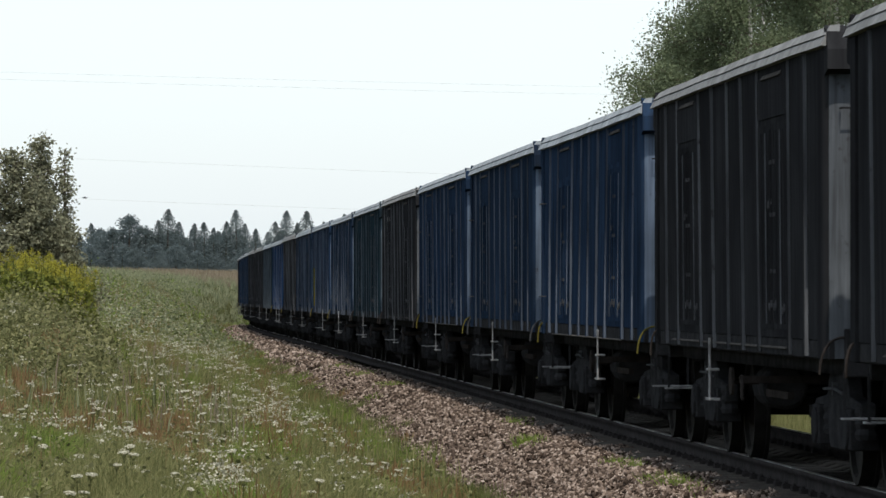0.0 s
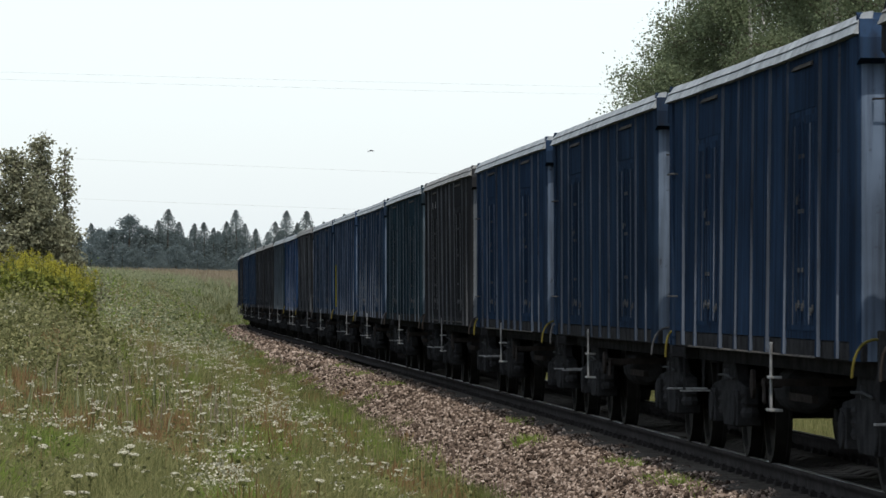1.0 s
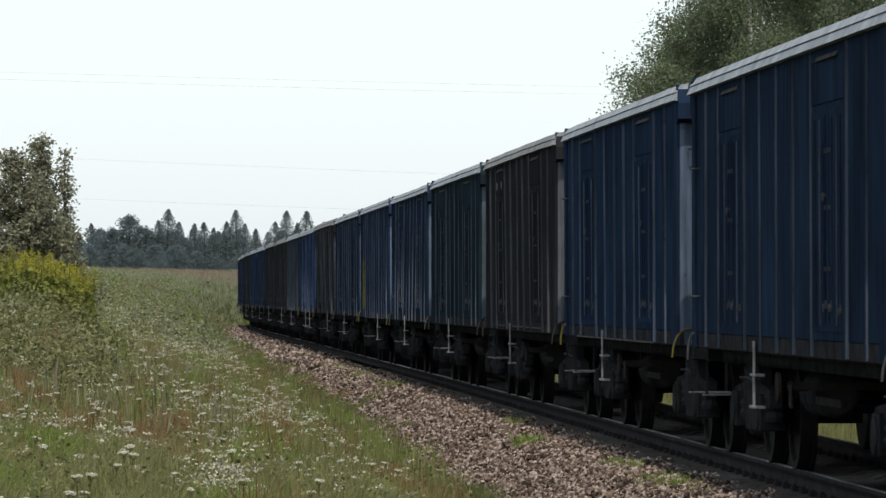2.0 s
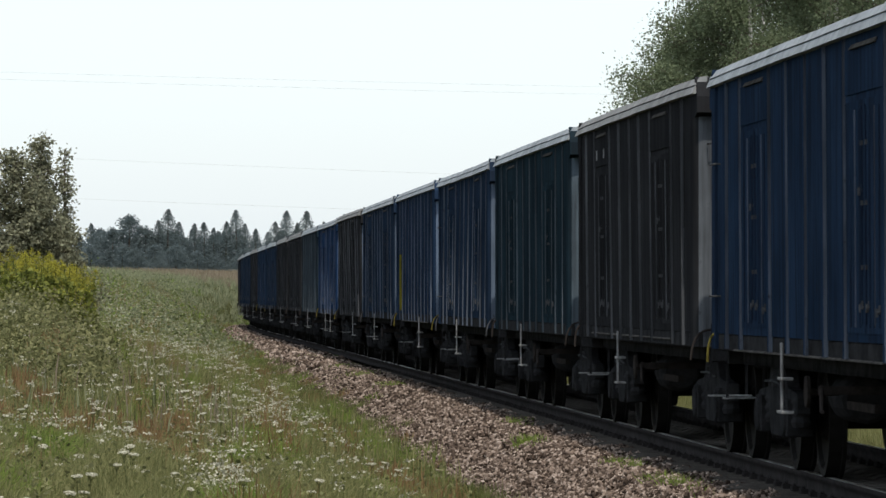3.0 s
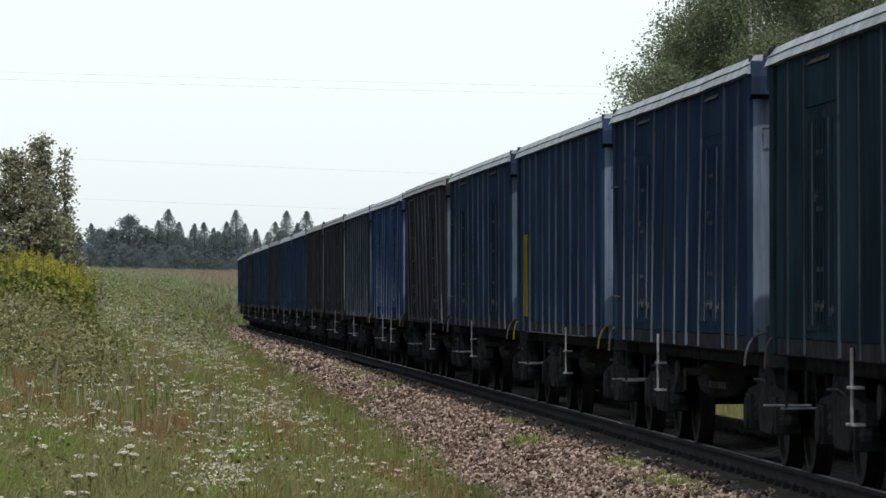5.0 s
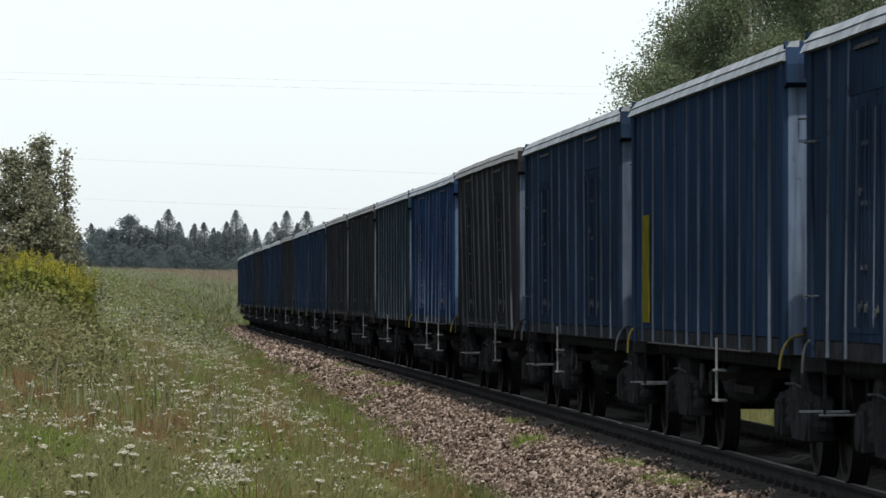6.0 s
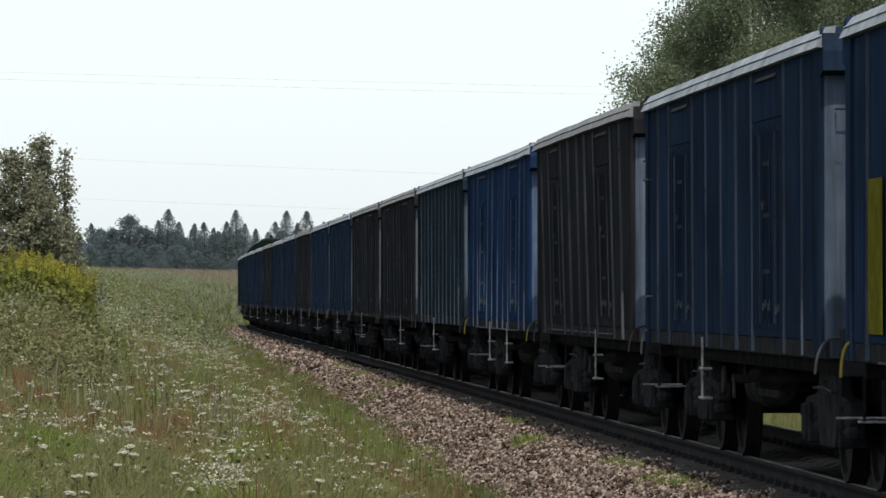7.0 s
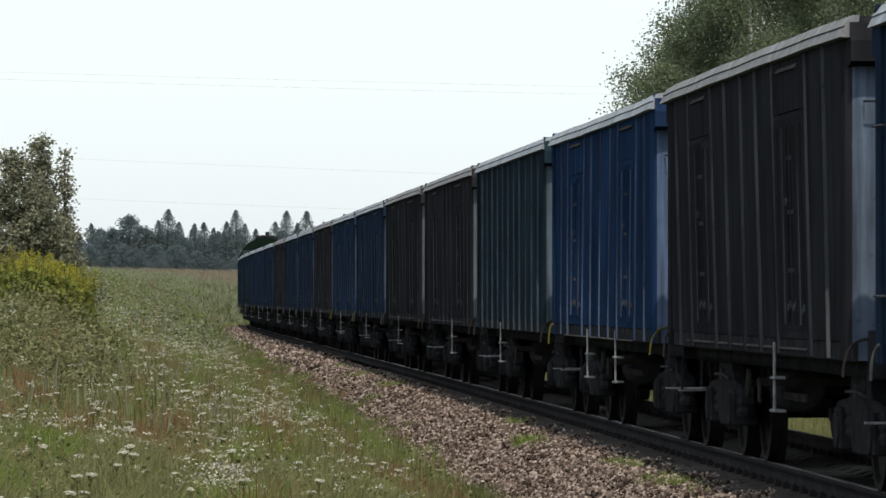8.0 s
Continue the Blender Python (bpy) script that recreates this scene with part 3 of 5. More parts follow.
        # shunter's steps below the corners
        for q in (1, -1):
            bm = bmesh.new()
            box(bm, *sorted((e * (half + 0.02), e * (half + 0.15))), *sorted((q * 0.91, q * 1.28)), 0.562, 0.578)
            step = part("corner_step", bm, GREY_STEP, wagon, "scuffed grey shunter's step", bevel=0.003)
            for y in (0.93, 1.24):
                bm = bmesh.new()
                box(bm, *sorted((e * (half + 0.02), e * (half + 0.034))), *sorted((q * y, q * (y + 0.022))), 0.575, 0.90)
                part("hanger", bm, STEEL_DARK, step)
        # headstock, buffers, coupling, hose
        bm = bmesh.new()
        box(bm, *sorted((e * (half - 0.02), e * (half + 0.06))), -1.25, 1.25, 0.86, 1.20)
        part("headstock", bm, STEEL_DARK, wagon, bevel=0.01)
        for y in (0.875, -0.875):
            bm = bmesh.new()
            turned(bm, [(e * (half + 0.05), 0.13), (e * (half + 0.32), 0.11), (e * (half + 0.33), 0.08), (e * (half + 0.64), 0.08), (e * (half + 0.645), 0.20), (e * (half + 0.675), 0.23), (e * (half + 0.68), 0.10)], "x", 18, (0, y, 1.04))
            part("buffer", bm, STEEL_DARK, wagon)
        bm = bmesh.new()
        box(bm, *sorted((e * (half + 0.05), e * (half + 0.30))), -0.05, 0.05, 0.98, 1.10)
        tube(bm, arc((e * (half + 0.28), 0, 1.04), (e * (half + 0.5), 0, 0.70), (e * (half + 0.60), 0, 0.92)), 0.03, 6)
        part("coupling", bm, STEEL_RUST, wagon)
        for y in (0.35, -0.35):
            bm = bmesh.new()
            tube(bm, arc((e * (half + 0.05), y, 0.90), (e * (half + 0.30), y, 0.42), (e * (half + 0.52), y * 0.6, 0.80)), 0.022, 6)
            part("brake_hose", bm, STEEL_DARK, wagon)
    # floor and inside
    bm = bmesh.new()
    box(bm, -half + 0.05, half - 0.05, -side + 0.03, side - 0.03, 1.13, 1.22)
    part("floor_plate", bm, INSIDE, wagon)
    bm = bmesh.new()
    box(bm, -half + 0.1, half - 0.1, -0.25, 0.25, 0.80, 1.12)
    part("centre_sill", bm, STEEL_DARK, wagon)
    # brake gear between the bogies
    bm = bmesh.new()
    turned(bm, [(-2.2, 0.16), (-2.15, 0.19), (-1.35, 0.19), (-1.3, 0.16)], "x", 16, (0, -0.75, 0.66))
    part("air_tank", bm, STEEL_DARK, wagon)
    bm = bmesh.new()
    turned(bm, [(0.5, 0.10), (0.52, 0.24), (1.1, 0.24), (1.15, 0.16), (1.5, 0.10), (2.1, 0.03)], "x", 16, (0, -0.30, 0.62))
    part("brake_cylinder", bm, STEEL_DARK, wagon)
    bm = bmesh.new()
    turned(bm, [(-2.7, 0.18), (-2.62, 0.22), (-1.1, 0.22), (-1.02, 0.18)], "x", 16, (0, 0.35, 0.60))
    part("air_tank", bm, STEEL_DARK, wagon)
    bm = bmesh.new()
    for x, y in ((-2.9, -0.5), (-2.9, 0.5), (2.9, -0.5), (2.9, 0.5)):
        box(bm, min(x, x - 1.2 * math.copysign(1, x)), max(x, x - 1.2 * math.copysign(1, x)), y - 0.03, y + 0.03, 0.50, 0.58)
    box(bm, -0.12, 0.12, -0.7, 0.7, 0.44, 0.54)
    part("brake_linkage", bm, STEEL_DARK, wagon)
    bm = bmesh.new()
    box(bm, -0.6, 0.9, -1.0, -0.95, 0.60, 0.66)
    box(bm, 0.1, 0.16, -1.30, -0.5, 0.72, 0.78)
    tube(bm, [(0.13, -1.28, 0.78), (0.30, -1.30, 0.60), (0.42, -1.31, 0.60)], 0.016, 6)
    part("brake_rigging", bm, STEEL_RUST, wagon)
    for q in (1, -1):
        bm = bmesh.new()
        turned(bm, [(q * 1.22, 0.12), (q * 1.245, 0.12), (q * 1.25, 0.09)], "y", 16, (-1.1, 0, 0.72))
        turned(bm, [(q * 1.0, 0.03), (q * 1.22, 0.03)], "y", 8, (-1.1, 0, 0.72))
        part("changeover_wheel", bm, STEEL_RUST, wagon)
        if extras.get("yellow"):
            bm = bmesh.new()
            box(bm, -half + 1.25, -half + 1.90, *sorted((q * (side + 0.022), q * (side + 0.032))), 1.18, 2.2)
            part("notice_board", bm, YELLOW_PANEL, wagon, "dirty yellow painted board")
    for x0 in (4.5, -4.5):
        build_bogie(x0, wagon)
    return wagon


TRAIN = {}
RUN = [("plain", "brown"), ("plain", "brown"), ("plain", "brown"), ("plain", "blue"), ("plain", "navy"), ("plain", "blue"), ("plain", "brown"), ("plain", "teal"),
       ("plain", "navy"), ("fine", "blue"), ("plain", "navy"), ("plain", "brown"), ("plain", "bright"), ("fine", "teal"), ("plain", "brown"), ("plain", "brown"),
       ("plain", "navy"), ("plain", "blue"), ("plain", "brown"), ("plain", "navy"), ("plain", "navy"), ("plain", "brown"), ("plain", "navy"), ("plain", "blue"),
       ("plain", "navy"), ("plain", "teal"), ("plain", "navy"), ("plain", "blue"), ("plain", "navy")]
FIRST = -2
COLOUR_WORDS = {"blue": "faded blue", "bright": "bright blue", "navy": "grimy navy blue", "teal": "dark teal", "brown": "rusty brown-black"}
# old sides stand out or in at the middle of the top, by metres; steps hang at one of two places
BOWS = {0: 0.026, 1: -0.030, 2: 0.008, 3: 0.015, 4: 0.028, 5: 0.018, 6: -0.030, 7: 0.020, 8: 0.012, 9: 0.030, 10: -0.032, 11: 0.010, 12: 0.020}
LEANS = {5: -0.008, 7: -0.006, 9: 0.030, 10: 0.010}
# couplings stand a little off an even spacing, for the wagons differ in length
SHIFTS = {2: 0.30, 3: 0.10, 4: 0.32, 5: 0.18, 6: 0.05, 7: -0.22, 8: -0.24, 9: 0.45, 10: 0.45}


def shift(n):
    """How far the coupling before wagon n stands off the even spacing."""
    return SHIFTS.get(n, 0.30 if n > 10 else 0.0)


PAINT_BOWS = {"brown": 0.034, "teal": 0.028, "navy": 0.026, "blue": 0.018, "bright": 0.016}
STEPS = {1: (1.45,), 7: (1.5,), 9: (2.0,), 10: (-1.35, 2.1), 12: (1.45,)}
_made = {}
for k, (style, paint) in enumerate(RUN):
    n = FIRST + k
    yellow = n == 7
    bow, step_x = BOWS.get(n, PAINT_BOWS[paint]), STEPS.get(n, (-1.45,))
    lean = LEANS.get(n, 0.0)
    half = round(6.34 + (shift(n + 1) - shift(n)) / 2, 3)
    key = (style, paint, yellow, half, bow, lean, step_x, n > 11)
    if key not in _made:
        w = build_wagon(style, paint, RIM_BROWN if paint in ("brown",) else RIM, YELLOW if paint in ("blue", "bright") else FADED if paint == "navy" else STEEL_RUST, {"yellow": yellow, "lettered": n == 4, "flat": n > 11, "repainted": n == 9}, half, bow, lean, step_x)
        _made[key] = w
    else:
        w = copy_thing(_made[key], Matrix.Identity(4))
    tagged(w, COLOUR_WORDS[paint] + (" open freight wagon with close-set ribs" if style == "fine" else " steel open freight wagon with ribbed sides and doors")
           + (" and a yellow board" if yellow else ""), "freight wagon", group="wagons of the train")
    TRAIN[n] = w


def build_locomotive():
    """A six-axle diesel with a rounded roof, pushing at the tail; +x is the end that leads."""
    loco = new("diesel_locomotive")
    half = 8.2

    def section(h):
        out = [(1.42, 1.0), (1.46, 1.3), (1.46, 3.1)]
        out += [(1.46 * math.cos(a), 3.1 + (h - 3.1) * math.sin(a)) for a in [radians(d) for d in (18, 36, 54, 72, 90)]]
        return out + [(-y, z) for y, z in out[-2::-1]]
    bm = bmesh.new()
    prism(bm, section(4.62), "x", -half, half - 1.0)
    part("body", bm, LOCO_GREEN, loco)
    bm = bmesh.new()
    prism(bm, [(half - 1.0, 1.0), (half, 1.0), (half + 0.1, 1.6), (half - 0.1, 2.55), (half - 0.95, 3.3), (half - 1.0, 3.3)], "y", -1.35, 1.35)
    part("nose", bm, LOCO_GREEN, loco, bevel=0.12)
    bm = bmesh.new()
    box(bm, half - 1.02, half - 0.97, -1.2, 1.2, 3.32, 3.9)
    part("windscreen", bm, GLASS_DARK, loco, "dark windscreen")
    for x, l, w in ((5.9, 0.35, 0.5), (2.5, 1.6, 1.1), (-1.5, 1.8, 1.2), (-5.2, 1.2, 1.0)):
        bm = bmesh.new()
        box(bm, x - l / 2, x + l / 2, -w / 2, w / 2, 4.45, 4.74)
        part("roof_hatch", bm, STEEL_DARK, loco, bevel=0.03)
    bm = bmesh.new()
    turned(bm, [(5.2, 0.05), (5.5, 0.05), (5.75, 0.11)], "x", 12, (0, 0.1, 4.82))
    box(bm, 5.3, 5.36, 0.08, 0.12, 4.6, 4.82)
    part("horn", bm, STEEL_DARK, loco)
    for q in (1, -1):
        for x in (-5.5, -3.0, -0.5, 2.0):
            bm = bmesh.new()
            box(bm, x - 0.45, x + 0.45, *sorted((q * 1.45, q * 1.475)), 2.3, 2.9)
            part("side_window", bm, GLASS_DARK, loco)
        bm = bmesh.new()
        box(bm, -half, half - 1.0, *sorted((q * 1.455, q * 1.47)), 1.75, 1.95)
        part("stripe", bm, YELLOW_PANEL, loco, "dull yellow stripe")
        bm = bmesh.new()
        turned(bm, [(half + 0.02, 0.13), (half + 0.08, 0.12)], "x", 14, (0, q * 0.95, 1.75))
        part("headlight", bm, WHITE_PAINT, loco)
        for e in (1, -1):
            bm = bmesh.new()
            turned(bm, [(e * half, 0.12), (e * (half + 0.5), 0.09), (e * (half + 0.51), 0.2), (e * (half + 0.56), 0.22), (e * (half + 0.57), 0.1)], "x", 16, (0, q * 0.875, 1.04))
            part("buffer", bm, STEEL_DARK, loco)
    bm = bmesh.new()
    box(bm, -half, half, -1.4, 1.4, 0.85, 1.02)
    part("frame", bm, STEEL_DARK, loco)
    bm = bmesh.new()
    box(bm, -1.6, 1.6, -1.2, 1.2, 0.35, 0.85)
    part("fuel_tank", bm, STEEL_DARK, loco, bevel=0.08)
    for x0 in (4.4, -4.4):
        build_bogie(x0, loco)
    return tagged(loco, "dark green diesel locomotive with rounded roof behind the wagons", "locomotive")


LOCO_JOINT = FIRST + len(RUN)
LOCO = build_locomotive()


# ---- plants of the verge ----
GRASS = leaf_mat("verge grass", (0.075, 0.085, 0.028), (0.290, 0.280, 0.125))
GRASS_FRESH = leaf_mat("fresh grass", (0.082, 0.125, 0.022), (0.235, 0.305, 0.070))
GRASS_EDGE = leaf_mat("edge grass", (0.058, 0.074, 0.022), (0.190, 0.205, 0.078))
GRASS_DRY = leaf_mat("dry grass and sorrel", (0.115, 0.064, 0.030), (0.285, 0.190, 0.095))
WEED = leaf_mat("broad weeds", (0.052, 0.060, 0.020), (0.275, 0.265, 0.125))
MEADOW = leaf_mat("ripe meadow grass", (0.150, 0.115, 0.078), (0.310, 0.262, 0.190))
WEED_GREY = leaf_mat("grey-green weeds", (0.090, 0.108, 0.056), (0.320, 0.330, 0.200))
FLOWER = leaf_mat("white umbel florets", (0.34, 0.325, 0.24), (0.66, 0.63, 0.50), 0.7, 0.2)
FLOWER_FAR = leaf_mat("small white blossoms", (0.28, 0.27, 0.19), (0.60, 0.57, 0.45), 0.7, 0.2)
STEM = leaf_mat("green stems", (0.05, 0.06, 0.02), (0.12, 0.13, 0.05))
GOLD = leaf_mat("goldenrod plumes", (0.17, 0.17, 0.030), (0.42, 0.37, 0.055), 0.7, 0.3)
GOLD_LEAF = leaf_mat("goldenrod leaves", (0.105, 0.125, 0.030), (0.270, 0.285, 0.070))
BUSH_LEAF = leaf_mat("autumn bush leaves", (0.092, 0.093, 0.060), (0.345, 0.345, 0.228))
BIRCH_LEAF = leaf_mat("birch leaves", (0.072, 0.094, 0.051), (0.205, 0.240, 0.140))
# leaves of the far wood: distance haze is mixed into their colour
HAZED_LEAF = leaf_mat("far wood foliage with painted haze", (0.138, 0.170, 0.174), (0.176, 0.210, 0.206), 0.8, 0.6)
BARK = plain("grey brown bark", (0.09, 0.075, 0.06), 0.9, 0.0, 0.4, 8, 0.4)
BIRCH_BARK = plain("white birch bark", (0.45, 0.44, 0.41), 0.7, 0.0, 0.45, 4, 0.2)


def patch(x, y, k):
    """Slow random field from 0 to 1 that sorts the plants into patches."""
    return 0.5 + 0.25 * np.sin(x * 5.3 + 2.1 * np.sin(y * 0.41 + k) + 2.3 * k) + 0.25 * np.sin(y * 0.63 + 2.4 * np.sin(x * 1.7 + k * 1.7) + k)


def soil_z(s, o):
    x, y = on_line(s, o)
    return x, y, np.maximum(ground_at(s, o, x, y), np.where(np.abs(o) < 3.3, bed_height(o), -9))


def blades(name, s, o, height, width, count, lean, material, label, category, segments=2, seed=1, heads=0.0):
    """Tufts of thin bent blades; heads makes the top of each blade broader, like a seed head."""
    rng = np.random.default_rng(seed)
    n = len(s)
    x, y, z = soil_z(s, o)
    k = n * count
    bx = np.repeat(x, count) + rng.normal(0, 0.05, k)
    by = np.repeat(y, count) + rng.normal(0, 0.07, k)
    bz = np.repeat(z, count) - 0.03
    h = np.repeat(height, count) * rng.uniform(0.45, 1.12, k)
    w = np.repeat(width, count) * rng.uniform(0.6, 1.3, k)
    a = rng.uniform(0, 2 * np.pi, k)
    l = h * np.abs(rng.normal(0, lean, k))
    dx, dy = np.cos(a) * l, np.sin(a) * l
    f = rng.uniform(-0.9, 0.9, k)
    ux, uy = np.cos(f), np.sin(f)
    base = np.stack([bx, by, bz], 1)
    side = np.stack([ux, uy, np.zeros(k)], 1) * w[:, None] / 2
    tip = base + np.stack([dx, dy, h], 1)
    if segments == 1:
        v = np.stack([base - side, base + side, tip], 1)
        faces = np.arange(3 * k)
    else:
        mid = base + np.stack([dx * 0.3, dy * 0.3, h * 0.62], 1)
        ms = side * (0.8 + heads)
        v = np.stack([base - side * (1 - 0.5 * (heads > 0)), base + side * (1 - 0.5 * (heads > 0)), mid - ms, mid + ms, tip], 1)
        q = np.array([0, 1, 3, 0, 3, 2, 2, 3, 4])
        faces = (q[None] + 5 * np.arange(k)[:, None]).ravel()
    return tagged(mesh_from(name, v.reshape(-1, 3), faces, 3, material), label, category, kind="stuff")


def leaves(points, size, rng, droop=0.3, up=None):
    """Rhombic leaves of two triangles at the given points."""
    k = len(points)
    d = rng.normal(size=(k, 3))
    d[:, 2] = d[:, 2] * 0.6 - droop
    d /= np.linalg.norm(d, axis=1)[:, None]
    u = np.cross(d, rng.normal(size=(k, 3)))
    u /= np.linalg.norm(u, axis=1)[:, None]
    sz = size * rng.uniform(0.6, 1.3, k)
    p = np.asarray(points)
    v = np.stack([p, p + d * (0.5 * sz)[:, None] + u * (0.33 * sz)[:, None], p + d * sz[:, None], p + d * (0.5 * sz)[:, None] - u * (0.33 * sz)[:, None]], 1)
    f = (np.array([0, 1, 2, 0, 2, 3])[None] + 4 * np.arange(k)[:, None]).ravel()
    return v.reshape(-1, 3), f


def leaf_mesh(name, points, size, material, parent, seed, droop=0.3):
    v, f = leaves(points, size, np.random.default_rng(seed), droop)
    ob = mesh_from(name, v, f, 3, material)
    ob.parent = parent
    return ob


def scatter(rng, n, s0, s1, o_lo, o_hi, gain=0.0, keep=None):
    """Points spread over a stretch of verge that widens with the distance."""
    s = rng.uniform(s0, s1, n)
    o = o_lo + (o_hi + gain * s - o_lo) * rng.uniform(0, 1, n)
    if keep is not None:
        x, y = on_line(s, o)
        m = keep(x, y, o, rng.uniform(0, 1, n))
        s, o = s[m], o[m]
    return s, o


def fringe(s):
    """Offset at which the grass ends and the stone begins."""
    return 2.75 - 0.35 * smooth(55, 110, s) - 0.45 * smooth(115, 190, s) + 0.22 * np.sin(s * 0.9) * np.sin(s * 0.37 + 1) + 0.12 * np.sin(s * 2.7)


def build_verge():
    rng = np.random.default_rng(21)
    keep = lambda x, y, o, r: r < 1.0
    for name, n, a, b, hgt, wid, cnt, seg, seed in (("near_grass", 30000, 27, 85, 0.32, 0.0072, 5, 2, 1), ("foreground_grass", 15000, 27, 50, 0.36, 0.0062, 5, 2, 4), ("middle_grass", 24000, 85, 160, 0.38, 0.015, 7, 1, 2), ("far_grass", 24000, 160, 330, 0.45, 0.034, 5, 1, 3)):
        s, o = scatter(rng, n, a, b, 2.2, 6.6, 0.028)
        m = o > fringe(s) + rng.exponential(0.10, len(s)) - 0.06
        s, o = s[m], o[m]
        x, y = on_line(s, o)
        dry = patch(x, y, 0.0) + rng.normal(0, 0.13, len(s))
        fresh = patch(x, y, 2.0) + rng.normal(0, 0.10, len(s))
        kind = np.where(dry > 0.90 + 0.15 * (s < 46), 2, np.where(fresh > 0.84, 1, np.where(o - fringe(s) < 0.85 + rng.normal(0, 0.2, len(s)), 3, 0)))
        short = 0.45 + 0.55 * smooth(0.0, 1.6, o - fringe(s))
        grow = (0.55 + 0.9 * patch(x, y, 5.0)) * short
        for t, mat, lab in ((0, GRASS, "olive green verge grass growing in uneven tufts"), (1, GRASS_FRESH, "fresh bright green grass in small patches"), (2, GRASS_DRY, "dry reddish-brown grass and sorrel stalks"), (3, GRASS_EDGE, "deep green grass along the edge of the stone")):
            q = kind == t
            blades(("verge_grass", "fresh_grass", "dry_grass", "edge_grass")[t], s[q], o[q], (hgt * grow[q] * (1.0, 1.1, 1.25, 1.05)[t]), np.full(q.sum(), wid * (1, 1.1, 0.9, 1)[t]), cnt, (0.6, 0.5, 0.22, 0.4)[t], mat, lab, "grass", seg, seed * 10 + t, heads=0.6 if t == 2 else 0.0)
    # grass on the top of the cutting and over the meadow behind it
    s, o = scatter(rng, 9000, 290, 385, 3.0, 30.0)
    blades("verge_grass", s, o, np.full(len(s), 0.5), np.full(len(s), 0.05), 5, 0.5, WEED_GREY, "grey-green tall grass on the cutting", "grass", 1, 76)
    s, o = scatter(rng, 16000, 375, 560, 5.0, 34.0)
    blades("meadow_grass", s, o, np.full(len(s), 0.55), np.full(len(s), 0.06), 5, 0.3, MEADOW, "pale brown ripe meadow grass", "grass", 1, 77)
    # verge on the far side of the line, seen below the wagons
    s, o = scatter(rng, 9000, 55, 170, -2.7, -7.0)
    blades("verge_grass", s, o, np.full(len(s), 0.35), np.full(len(s), 0.016), 6, 0.35, GRASS, "sunlit grass beyond the track", "grass", 1, 78)
    # clumps of reddish sorrel and tall bleached stalks
    for s0, o0, n in ((63.5, 7.55, 44), (83, 7.4, 30), (51, 6.08, 60), (52, 6.15, 40), (66, 4.62, 50), (58, 4.75, 40), (60, 4.6, 30)):
        blades("sorrel_clump", s0 + rng.normal(0, 0.5, n), o0 + rng.normal(0, 0.09, n), np.full(n, 0.46), np.full(n, 0.010), 4, 0.14, GRASS_DRY, "clump of reddish-brown dry sorrel stalks", "dry plant", 2, int(s0 * 7), heads=0.9)
    for i in range(20):
        s0 = 45 + 80 * rng.uniform(0, 1) ** 1.6
        o0 = rng.uniform(3.3, 6.4 + 0.028 * s0)
        n = int(rng.integers(14, 46))
        if i % 3 == 0:
            n += 30
        blades("sorrel_clump", s0 + rng.normal(0, 0.5, n), o0 + rng.normal(0, 0.10, n), np.full(n, rng.uniform(0.30, 0.52)), np.full(n, 0.007 + 0.00003 * s0), 4, 0.16, GRASS_DRY, "clump of reddish-brown dry sorrel stalks", "dry plant", 2, 500 + i, heads=0.9)
    s, o = scatter(rng, 4200, 42, 120, 3.0, 6.6, 0.028)
    blades("tall_stalks", s, o, np.full(len(s), 0.46), np.full(len(s), 0.0065), 2, 0.16, GRASS, "tall thin flowering grass stalks", "grass", 2, 79, heads=0.9)
    # withered and flowering stalks that stand up out of the bank
    for mat, n, h, lab, seed in ((WEED_GREY, 150, 0.58, "tall grey-green herb stalks on the bank", 81), (MEADOW, 110, 0.62, "tall bleached herb stalks on the bank", 82), (STEM, 160, 0.55, "dark upright herb stems on the bank", 83)):
        s, o = scatter(rng, n, 56, 100, 5.0, 6.6, 0.028)
        blades("herb_stalks", s, o, h * rng.uniform(0.6, 1.2, n), np.full(n, 0.010), 3, 0.13, mat, lab, "weeds", 2, seed, heads=1.1)
    for s0, ds, o0, do, n in ((48, 0.8, 5.29, 0.10, 90), (112, 6, 3.8, 0.25, 160), (80, 5, 4.1, 0.25, 240), (86, 5, 4.45, 0.16, 220), (70, 4, 3.3, 0.2, 140), (150, 12, 4.4, 0.5, 200)):
        blades("fresh_grass", s0 + ds * rng.normal(0, 1, n), o0 + do * rng.normal(0, 1, n), np.full(n, 0.36), np.full(n, 0.009 + 0.00008 * s0), 6, 0.4, GRASS_FRESH, "fresh bright green grass in small patches", "grass", 1, int(s0) + 900)
    # feathery dry grass at the end of the goldenrod
    s, o = rng.uniform(88, 97, 34), 7.3 + 0.4 * rng.uniform(0, 1, 34)
    blades("reed_grass", s, o, np.full(34, 1.05), np.full(34, 0.014), 4, 0.25, MEADOW, "feathery brown reed grass beside the goldenrod", "grass", 2, 951, heads=1.2)
    # broad-leaved weeds, thicker towards the top of the bank
    s, o = scatter(rng, 9000, 27, 150, 3.2, 6.6, 0.028, lambda x, y, o, r: r < 0.28 + 0.30 * smooth(5.2, 8.0, o) + 0.25 * (patch(x, y, 7.0) > 0.7))
    x, y, z = soil_z(s, o)
    cnt = 16
    hh = np.repeat(rng.uniform(0.12, 0.5, len(s)), cnt) * rng.uniform(0.1, 1, len(s) * cnt)
